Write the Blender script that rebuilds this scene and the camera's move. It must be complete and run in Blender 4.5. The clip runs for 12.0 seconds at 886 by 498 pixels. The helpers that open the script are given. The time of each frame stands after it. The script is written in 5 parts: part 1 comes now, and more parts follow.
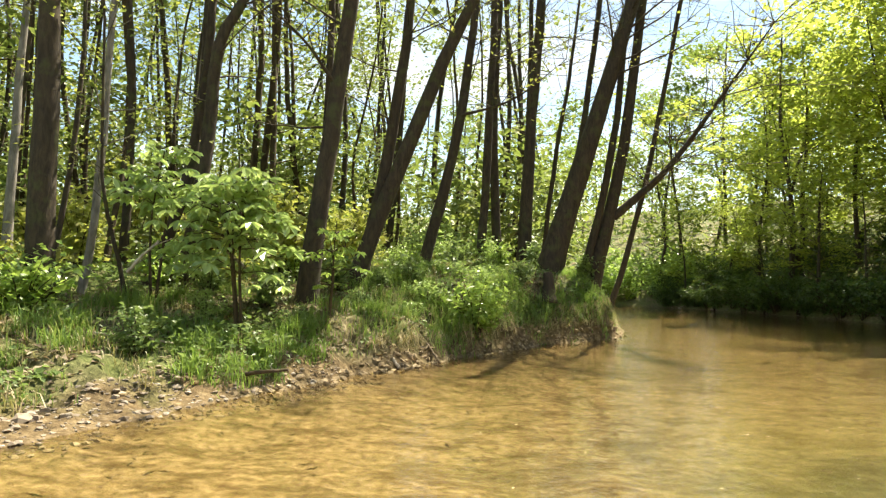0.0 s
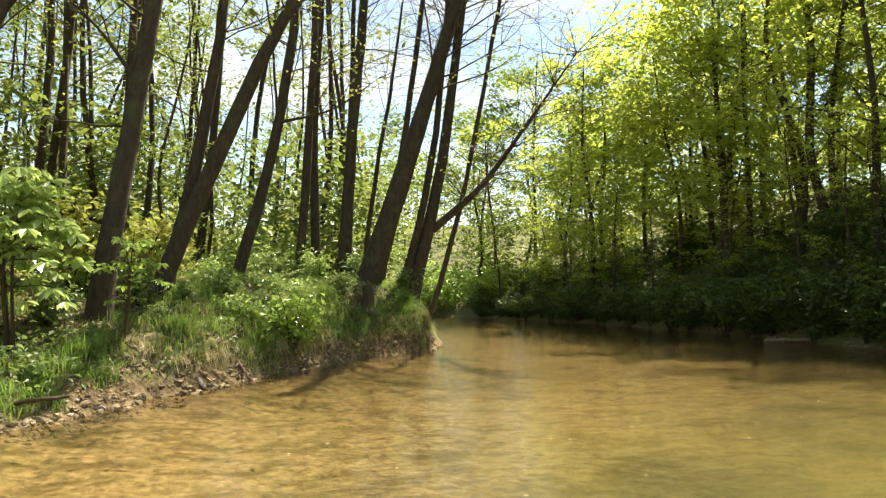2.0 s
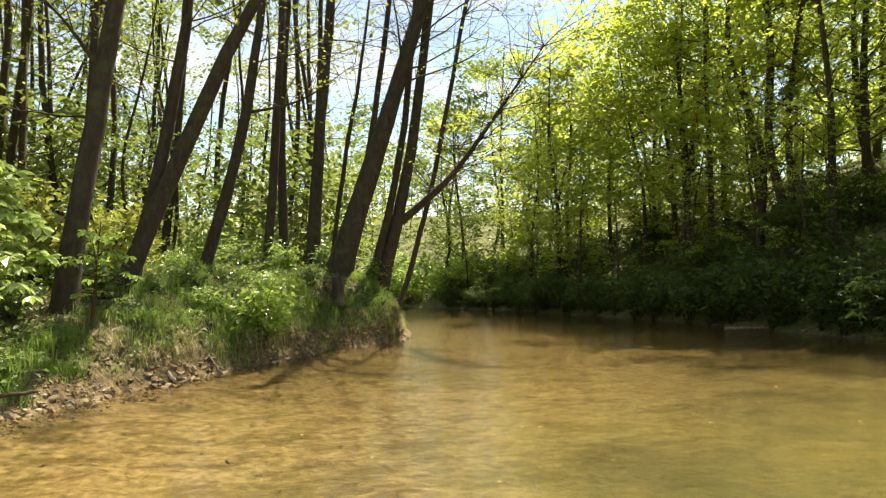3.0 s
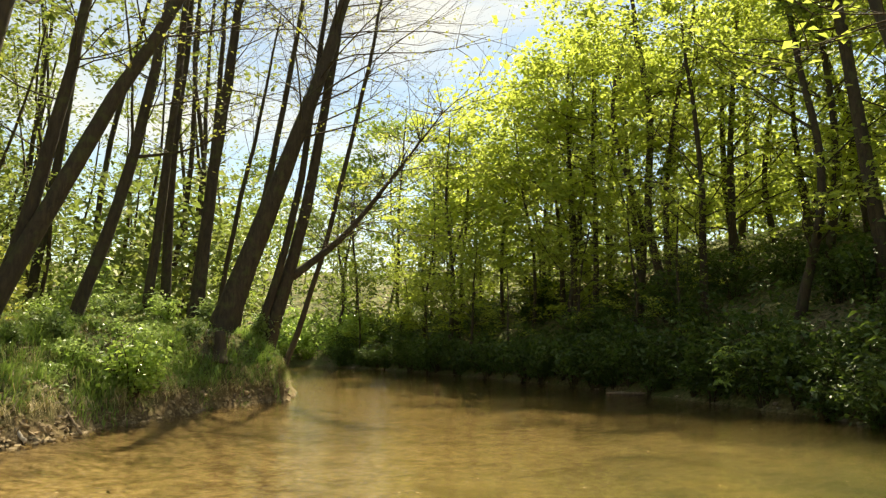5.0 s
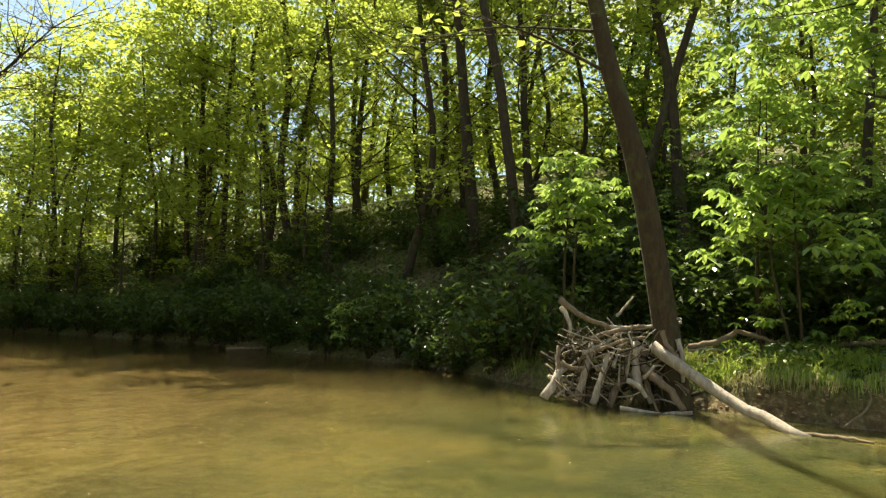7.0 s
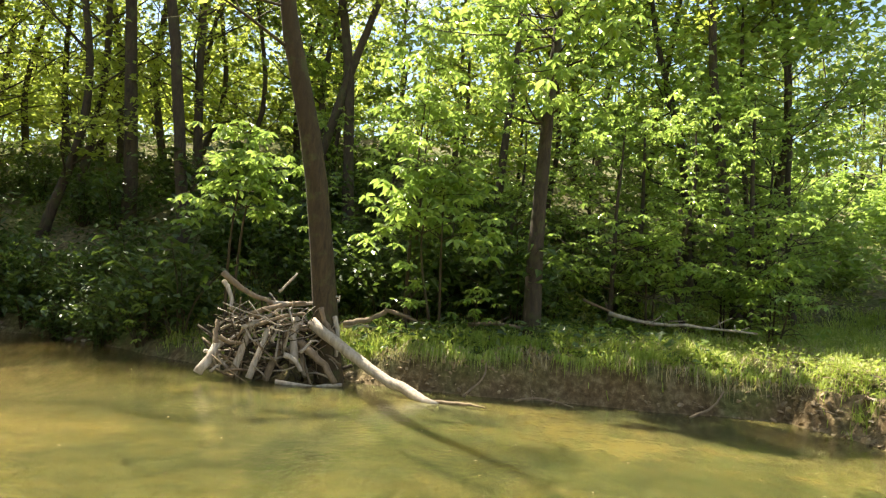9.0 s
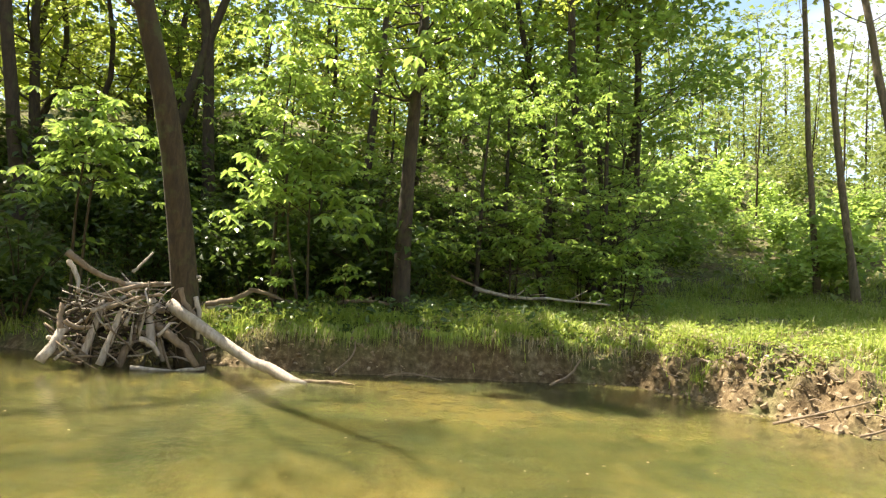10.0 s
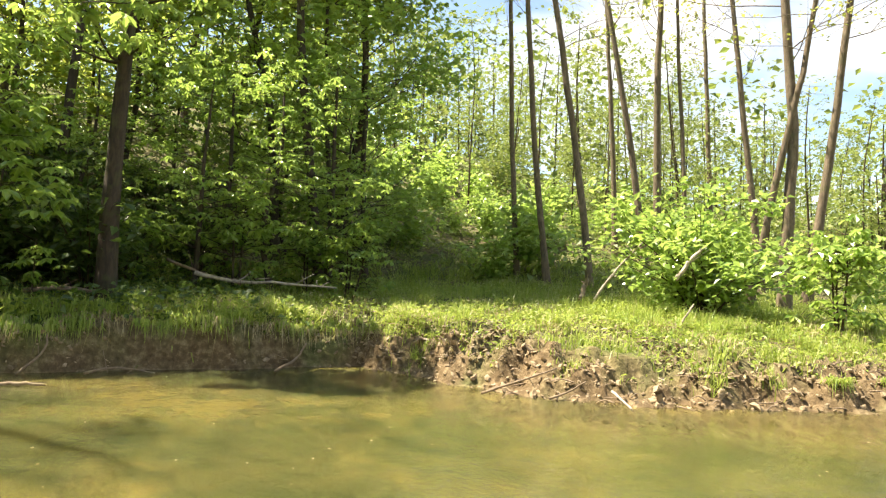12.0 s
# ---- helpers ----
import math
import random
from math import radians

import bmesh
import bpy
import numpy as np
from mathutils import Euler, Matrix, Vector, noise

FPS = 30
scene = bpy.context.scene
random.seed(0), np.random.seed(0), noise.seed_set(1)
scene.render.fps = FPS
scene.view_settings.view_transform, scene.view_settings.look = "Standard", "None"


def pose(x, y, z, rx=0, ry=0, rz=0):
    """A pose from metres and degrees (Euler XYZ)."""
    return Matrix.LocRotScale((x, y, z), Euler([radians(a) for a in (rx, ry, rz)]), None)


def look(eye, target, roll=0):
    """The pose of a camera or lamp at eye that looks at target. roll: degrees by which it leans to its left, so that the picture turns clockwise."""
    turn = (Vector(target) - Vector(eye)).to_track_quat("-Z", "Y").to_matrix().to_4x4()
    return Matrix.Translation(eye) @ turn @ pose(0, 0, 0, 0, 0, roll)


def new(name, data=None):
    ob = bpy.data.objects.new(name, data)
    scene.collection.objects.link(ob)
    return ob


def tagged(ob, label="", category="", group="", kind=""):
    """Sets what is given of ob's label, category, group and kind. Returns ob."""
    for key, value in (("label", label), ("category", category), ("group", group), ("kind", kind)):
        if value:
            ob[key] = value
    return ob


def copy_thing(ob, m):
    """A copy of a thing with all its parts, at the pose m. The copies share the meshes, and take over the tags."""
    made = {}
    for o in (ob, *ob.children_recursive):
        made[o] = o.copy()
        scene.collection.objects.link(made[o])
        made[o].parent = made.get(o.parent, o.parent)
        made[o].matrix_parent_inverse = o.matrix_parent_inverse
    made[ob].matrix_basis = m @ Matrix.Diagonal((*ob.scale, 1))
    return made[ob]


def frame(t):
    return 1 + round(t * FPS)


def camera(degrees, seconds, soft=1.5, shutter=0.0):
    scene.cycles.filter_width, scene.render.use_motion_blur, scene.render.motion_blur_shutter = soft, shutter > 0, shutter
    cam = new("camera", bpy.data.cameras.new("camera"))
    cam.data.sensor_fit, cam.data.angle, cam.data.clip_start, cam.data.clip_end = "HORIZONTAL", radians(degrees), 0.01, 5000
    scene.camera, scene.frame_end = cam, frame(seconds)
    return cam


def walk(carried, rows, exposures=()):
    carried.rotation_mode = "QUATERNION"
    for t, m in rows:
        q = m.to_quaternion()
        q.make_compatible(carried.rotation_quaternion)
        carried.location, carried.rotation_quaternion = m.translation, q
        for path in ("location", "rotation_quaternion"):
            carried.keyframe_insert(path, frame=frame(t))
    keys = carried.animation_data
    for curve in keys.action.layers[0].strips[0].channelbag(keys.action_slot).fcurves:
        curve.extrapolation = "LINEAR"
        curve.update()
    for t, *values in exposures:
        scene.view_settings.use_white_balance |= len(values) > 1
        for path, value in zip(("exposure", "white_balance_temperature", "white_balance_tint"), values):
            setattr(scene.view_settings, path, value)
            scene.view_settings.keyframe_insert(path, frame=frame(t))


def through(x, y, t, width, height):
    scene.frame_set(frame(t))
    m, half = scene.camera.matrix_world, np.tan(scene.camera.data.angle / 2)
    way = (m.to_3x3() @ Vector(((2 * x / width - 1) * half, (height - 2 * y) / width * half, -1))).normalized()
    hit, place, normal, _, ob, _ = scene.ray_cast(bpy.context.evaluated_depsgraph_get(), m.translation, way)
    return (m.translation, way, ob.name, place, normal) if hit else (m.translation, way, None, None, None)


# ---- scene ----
cam = camera(65.8, 12.0, soft=1.3)
# seconds, x, y, z, pitch above level, lean, heading
PATH = [
    (0.0, -0.089, -0.086, 1.436, 2.83, -0.57, -2.26),
    (0.5, -0.063, -0.055, 1.435, 2.16, 0.34, -7.41),
    (1.0, -0.016, -0.005, 1.437, 3.58, -0.52, -10.35),
    (1.5, 0.036, 0.070, 1.431, 4.33, -0.29, -12.68),
    (2.0, 0.049, 0.103, 1.432, 3.95, -0.00, -16.92),
    (2.5, -0.005, 0.051, 1.442, 3.65, -0.10, -17.79),
    (3.0, -0.040, 0.018, 1.448, 3.16, 0.31, -19.67),
    (3.2, -0.034, 0.021, 1.448, 3.98, -0.74, -20.04),
    (4.8, 0.059, -0.038, 1.473, 6.41, -0.51, -28.38),
    (5.0, 0.057, -0.042, 1.467, 8.14, -1.22, -28.45),
    (5.5, 0.055, -0.047, 1.468, 10.60, -2.12, -30.40),
    (6.0, 0.055, -0.042, 1.468, 7.17, -1.99, -40.95),
    (6.5, 0.061, -0.038, 1.463, 6.37, -2.00, -52.90),
    (7.0, 0.041, 0.021, 1.426, 5.34, -1.55, -59.13),
    (7.5, 0.053, 0.026, 1.422, 5.90, -1.69, -67.04),
    (7.7, 0.068, 0.035, 1.408, 5.68, -1.27, -69.36),
    (9.3, -0.100, 0.014, 1.470, 3.74, -3.37, -90.16),
    (9.5, -0.094, 0.019, 1.459, 3.01, -2.30, -91.98),
    (10.0, -0.073, 0.020, 1.455, 3.32, -3.08, -97.82),
    (10.5, -0.052, -0.002, 1.456, 2.75, -4.19, -101.40),
    (11.0, 0.001, -0.024, 1.461, 2.90, -3.72, -104.82),
    (11.5, 0.017, -0.005, 1.462, 1.65, -2.53, -109.27),
    (12.0, 0.031, -0.008, 1.458, 3.01, -2.41, -120.42),
]
walk(cam, [(t, pose(x, y, z, 90 + p, r, h)) for t, x, y, z, p, r, h in PATH],
     exposures=[(0.0, 1.72, 7650, 4), (3.2, 1.45, 8050, 5), (5.0, 1.29, 8700, 3), (6.2, 1.2, 7950, 2), (7.5, 1.44, 7900, 1), (9.5, 1.88, 7350, 9), (12.0, 1.84, 7500, 10)])

# ---- sky and sun ----
SUN_EL, SUN_DIR = 60.0, Vector((0.692, 0.722))
world = bpy.data.worlds.new("sky")
scene.world = world
world.use_nodes = True
wn, wl = world.node_tree.nodes, world.node_tree.links
wn.clear()
w_out = wn.new("ShaderNodeOutputWorld")
w_bg = wn.new("ShaderNodeBackground")
w_sky = wn.new("ShaderNodeTexSky")
w_sky.sky_type, w_sky.sun_disc = "NISHITA", False
w_sky.sun_elevation = radians(SUN_EL)
w_sky.sun_rotation = math.atan2(SUN_DIR.x, SUN_DIR.y)
w_sky.dust_density, w_sky.air_density, w_sky.ozone_density = 0.5, 1.0, 1.5
w_co = wn.new("ShaderNodeTexCoord")
w_map = wn.new("ShaderNodeMapping")
w_map.inputs["Scale"].default_value = (1.0, 1.0, 2.2)
w_ns = wn.new("ShaderNodeTexNoise")
w_ns.inputs["Scale"].default_value, w_ns.inputs["Detail"].default_value = 2.6, 6.0
w_rmp = wn.new("ShaderNodeValToRGB")
w_rmp.color_ramp.elements[0].position, w_rmp.color_ramp.elements[1].position = 0.48, 0.7
w_mix = wn.new("ShaderNodeMixRGB")
w_mix.inputs["Color2"].default_value = (5.0, 5.1, 5.3, 1)
w_bg.inputs["Strength"].default_value = 0.088
wl.new(w_co.outputs["Generated"], w_map.inputs["Vector"])
wl.new(w_map.outputs["Vector"], w_ns.inputs["Vector"])
wl.new(w_ns.outputs["Fac"], w_rmp.inputs["Fac"])
wl.new(w_rmp.outputs["Color"], w_mix.inputs["Fac"])
wl.new(w_sky.outputs["Color"], w_mix.inputs["Color1"])
wl.new(w_mix.outputs["Color"], w_bg.inputs["Color"])
wl.new(w_bg.outputs["Background"], w_out.inputs["Surface"])

sun = new("sun", bpy.data.lights.new("sun", "SUN"))
sun.data.energy, sun.data.angle, sun.data.color = 5.0, radians(0.53), (1.0, 0.96, 0.88)
sun_way = Vector((SUN_DIR.x * math.cos(radians(SUN_EL)), SUN_DIR.y * math.cos(radians(SUN_EL)), math.sin(radians(SUN_EL))))
sun.matrix_world = look(sun_way * 60, (0, 0, 0))


# ---- materials ----
def nodes_of(name):
    m = bpy.data.materials.new(name)
    m.use_nodes = True
    n, l = m.node_tree.nodes, m.node_tree.links
    n.clear()
    out = n.new("ShaderNodeOutputMaterial")
    return m, n, l, out


def ramp(n, l, fac, stops):
    r = n.new("ShaderNodeValToRGB")
    while len(r.color_ramp.elements) < len(stops):
        r.color_ramp.elements.new(0.5)
    for e, (p, c) in zip(r.color_ramp.elements, stops):
        e.position, e.color = p, (*c, 1)
    l.new(fac, r.inputs["Fac"])
    return r.outputs["Color"]


def noise_fac(n, l, scale, detail=5.0, stretch=(1, 1, 1), rough=0.6, distort=0.0):
    co = n.new("ShaderNodeTexCoord")
    mp = n.new("ShaderNodeMapping")
    mp.inputs["Scale"].default_value = stretch
    t = n.new("ShaderNodeTexNoise")
    t.inputs["Scale"].default_value, t.inputs["Detail"].default_value = scale, detail
    t.inputs["Roughness"].default_value, t.inputs["Distortion"].default_value = rough, distort
    l.new(co.outputs["Object"], mp.inputs["Vector"])
    l.new(mp.outputs["Vector"], t.inputs["Vector"])
    return t.outputs["Fac"]


def mixed(n, l, fac, a, b, mode="MIX"):
    x = n.new("ShaderNodeMixRGB")
    x.blend_type = mode
    for sock, v in (("Fac", fac), ("Color1", a), ("Color2", b)):
        if isinstance(v, (int, float)):
            x.inputs[sock].default_value = v
        elif isinstance(v, tuple):
            x.inputs[sock].default_value = (*v, 1)
        else:
            l.new(v, x.inputs[sock])
    return x.outputs["Color"]


def bumped(n, l, height, strength, distance):
    b = n.new("ShaderNodeBump")
    b.inputs["Strength"].default_value, b.inputs["Distance"].default_value = strength, distance
    l.new(height, b.inputs["Height"])
    return b.outputs["Normal"]


def bark_material(name, dark, light, moss=0.0):
    m, n, l, out = nodes_of(name)
    p = n.new("ShaderNodeBsdfPrincipled")
    fine = noise_fac(n, l, 13.0, 7.0, (1, 1, 0.26), 0.7, 0.5)
    wide = noise_fac(n, l, 1.3, 4.0, (1, 1, 0.5))
    col = ramp(n, l, fine, [(0.3, dark), (0.62, light)])
    mid = tuple(0.55 * a + 0.45 * b for a, b in zip(dark, light))
    col = mixed(n, l, ramp(n, l, wide, [(0.42, (0, 0, 0)), (0.66, (0.6, 0.6, 0.6))]), col, mid)
    if moss:
        spots = noise_fac(n, l, 3.2, 5.0)
        col = mixed(n, l, ramp(n, l, spots, [(0.52, (0, 0, 0)), (0.68, (moss, moss, moss))]), col, (0.085, 0.1, 0.03))
    l.new(col, p.inputs["Base Color"])
    p.inputs["Roughness"].default_value = 0.9
    l.new(bumped(n, l, fine, 0.8, 0.02), p.inputs["Normal"])
    l.new(p.outputs["BSDF"], out.inputs["Surface"])
    return m


def leaf_material(name, stops, through=0.5, gloss=0.45, glow=(0.42, 0.5, 0.07), shine=0.5):
    m, n, l, out = nodes_of(name)
    geo = n.new("ShaderNodeNewGeometry")
    patch = noise_fac(n, l, 0.45, 2.0)
    add = n.new("ShaderNodeMath")
    add.operation = "MULTIPLY_ADD"
    l.new(patch, add.inputs[0])
    add.inputs[1].default_value = 0.9
    sub = n.new("ShaderNodeMath")
    sub.operation = "MULTIPLY_ADD"
    l.new(geo.outputs["Random Per Island"], sub.inputs[0])
    sub.inputs[1].default_value, sub.inputs[2].default_value = 0.75, -0.3
    l.new(sub.outputs[0], add.inputs[2])
    col = ramp(n, l, add.outputs[0], stops)
    p = n.new("ShaderNodeBsdfPrincipled")
    p.inputs["Roughness"].default_value = gloss
    p.inputs["Specular IOR Level"].default_value = shine
    l.new(col, p.inputs["Base Color"])
    tr = n.new("ShaderNodeBsdfTranslucent")
    warm = mixed(n, l, 0.55, col, glow)
    l.new(warm, tr.inputs["Color"])
    ms = n.new("ShaderNodeMixShader")
    ms.inputs["Fac"].default_value = through
    l.new(p.outputs["BSDF"], ms.inputs[1])
    l.new(tr.outputs["BSDF"], ms.inputs[2])
    l.new(ms.outputs["Shader"], out.inputs["Surface"])
    return m


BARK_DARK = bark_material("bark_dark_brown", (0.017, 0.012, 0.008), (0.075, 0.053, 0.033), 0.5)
BARK_GREY = bark_material("bark_grey", (0.09, 0.08, 0.07), (0.3, 0.27, 0.24), 0.3)
BARK_WARM = bark_material("bark_warm_brown", (0.02, 0.013, 0.006), (0.08, 0.052, 0.023), 0.6)
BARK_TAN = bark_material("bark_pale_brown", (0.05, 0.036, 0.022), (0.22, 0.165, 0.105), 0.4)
DRIFTWOOD = bark_material("bleached_driftwood", (0.15, 0.115, 0.085), (0.55, 0.47, 0.38))
DRIFT_BROWN = bark_material("weathered_brown_wood", (0.09, 0.06, 0.037), (0.3, 0.22, 0.145))
LEAF_SPRING = leaf_material("spring_leaf", [(0.1, (0.125, 0.2, 0.03)), (0.5, (0.24, 0.33, 0.05)), (0.9, (0.42, 0.46, 0.1))], 0.65, 0.42, (0.58, 0.64, 0.12))
LEAF_PALE = leaf_material("pale_bud_leaf", [(0.1, (0.2, 0.24, 0.05)), (0.5, (0.33, 0.35, 0.085)), (0.9, (0.48, 0.43, 0.15))], 0.5, 0.45, (0.45, 0.5, 0.09))
LEAF_GREEN = leaf_material("fresh_green_leaf", [(0.1, (0.12, 0.22, 0.036)), (0.5, (0.24, 0.37, 0.066)), (0.9, (0.38, 0.48, 0.11))], 0.52, 0.3, (0.46, 0.6, 0.14), 1.0)
LEAF_MID = leaf_material("mid_green_leaf", [(0.1, (0.075, 0.13, 0.028)), (0.5, (0.135, 0.2, 0.045)), (0.9, (0.22, 0.28, 0.07))], 0.48, 0.4, (0.3, 0.4, 0.06))
LEAF_WOOD = leaf_material("woodland_leaf", [(0.1, (0.1, 0.15, 0.04)), (0.5, (0.18, 0.235, 0.065)), (0.9, (0.3, 0.31, 0.1))], 0.42, 0.45, (0.3, 0.38, 0.08))
LEAF_SHRUB = leaf_material("light_shrub_leaf", [(0.1, (0.24, 0.34, 0.1)), (0.5, (0.35, 0.46, 0.16)), (0.9, (0.46, 0.56, 0.24))], 0.5, 0.3, (0.5, 0.64, 0.18), 0.85)
# green leaf with the understory's shade put into its colour
LEAF_SHADED = leaf_material("shade_darkened_leaf", [(0.1, (0.03, 0.058, 0.012)), (0.5, (0.055, 0.098, 0.02)), (0.9, (0.1, 0.15, 0.032))], 0.35, 0.4, (0.2, 0.3, 0.05))
GRASS_A = leaf_material("green_grass", [(0.05, (0.09, 0.17, 0.035)), (0.5, (0.16, 0.26, 0.06)), (0.85, (0.25, 0.32, 0.09)), (1.0, (0.42, 0.36, 0.19))], 0.42, 0.5, (0.32, 0.46, 0.08))
GRASS_B = leaf_material("sunny_meadow_grass", [(0.05, (0.15, 0.24, 0.035)), (0.5, (0.27, 0.36, 0.06)), (0.8, (0.38, 0.43, 0.11)), (0.95, (0.56, 0.5, 0.28))], 0.45, 0.5, (0.5, 0.58, 0.12))
LEAF_HERB = leaf_material("dull_herb_leaf", [(0.1, (0.09, 0.14, 0.045)), (0.5, (0.17, 0.24, 0.08)), (0.9, (0.29, 0.36, 0.14))], 0.42, 0.4, (0.3, 0.42, 0.1))
LITTER = leaf_material("dead_brown_leaf", [(0.1, (0.07, 0.045, 0.025)), (0.5, (0.19, 0.135, 0.08)), (0.9, (0.36, 0.28, 0.19))], 0.15, 0.6, (0.3, 0.2, 0.08))
STRAW = leaf_material("dry_straw", [(0.1, (0.22, 0.15, 0.08)), (0.5, (0.4, 0.31, 0.18)), (0.9, (0.55, 0.45, 0.3))], 0.25, 0.6)


def ground_material():
    m, n, l, out = nodes_of("soil_and_litter")
    p = n.new("ShaderNodeBsdfPrincipled")
    fine = noise_fac(n, l, 9.0, 8.0)
    wide = noise_fac(n, l, 0.6, 4.0)
    grit = noise_fac(n, l, 45.0, 4.0)
    litter = ramp(n, l, fine, [(0.3, (0.06, 0.044, 0.026)), (0.5, (0.15, 0.115, 0.068)), (0.7, (0.28, 0.225, 0.145))])
    green = ramp(n, l, fine, [(0.3, (0.045, 0.07, 0.015)), (0.6, (0.1, 0.14, 0.03)), (0.75, (0.2, 0.19, 0.08))])
    top = mixed(n, l, ramp(n, l, wide, [(0.36, (0.15, 0.15, 0.15)), (0.64, (0.9, 0.9, 0.9))]), green, litter)
    mud = ramp(n, l, fine, [(0.28, (0.05, 0.033, 0.016)), (0.5, (0.145, 0.1, 0.052)), (0.72, (0.3, 0.225, 0.13))])
    mud = mixed(n, l, ramp(n, l, grit, [(0.35, (0.6, 0.6, 0.6)), (0.6, (0, 0, 0))]), mud, (0.1, 0.066, 0.034))
    att = n.new("ShaderNodeAttribute")
    att.attribute_name = "bare"
    col = mixed(n, l, att.outputs["Fac"], top, mud)
    geo = n.new("ShaderNodeNewGeometry")
    sep = n.new("ShaderNodeSeparateXYZ")
    l.new(geo.outputs["Position"], sep.inputs[0])
    bed_tan = ramp(n, l, fine, [(0.3, (0.11, 0.072, 0.038)), (0.5, (0.26, 0.195, 0.118)), (0.7, (0.42, 0.33, 0.22))])
    # olive bed, its green raised to paint in reflected trees and sky
    bed_olive = ramp(n, l, wide, [(0.36, (0.045, 0.06, 0.028)), (0.5, (0.1, 0.108, 0.048)), (0.64, (0.2, 0.178, 0.076))])
    silt = n.new("ShaderNodeMapRange")
    silt.inputs["From Min"].default_value, silt.inputs["From Max"].default_value = -0.22, -0.36
    l.new(sep.outputs["Z"], silt.inputs["Value"])
    reach = n.new("ShaderNodeMapRange")
    reach.inputs["From Min"].default_value, reach.inputs["From Max"].default_value = 10.0, 3.0
    l.new(sep.outputs["Y"], reach.inputs["Value"])
    both = n.new("ShaderNodeMath")
    both.operation = "MULTIPLY"
    l.new(silt.outputs[0], both.inputs[0])
    l.new(reach.outputs[0], both.inputs[1])
    stain = noise_fac(n, l, 1.6, 5.0, (1, 2.2, 1))
    bed_tan = mixed(n, l, ramp(n, l, stain, [(0.47, (0, 0, 0)), (0.62, (0.8, 0.8, 0.8))]), bed_tan, (0.1, 0.065, 0.03))
    bed = mixed(n, l, both.outputs[0], bed_tan, bed_olive)
    wet = n.new("ShaderNodeMapRange")
    wet.inputs["From Min"].default_value, wet.inputs["From Max"].default_value = 0.03, -0.06
    l.new(sep.outputs["Z"], wet.inputs["Value"])
    col = mixed(n, l, wet.outputs[0], col, bed)
    l.new(col, p.inputs["Base Color"])
    p.inputs["Roughness"].default_value = 0.95
    p.inputs["Specular IOR Level"].default_value = 0.2
    l.new(bumped(n, l, fine, 0.9, 0.06), p.inputs["Normal"])
    l.new(p.outputs["BSDF"], out.inputs["Surface"])
    return m


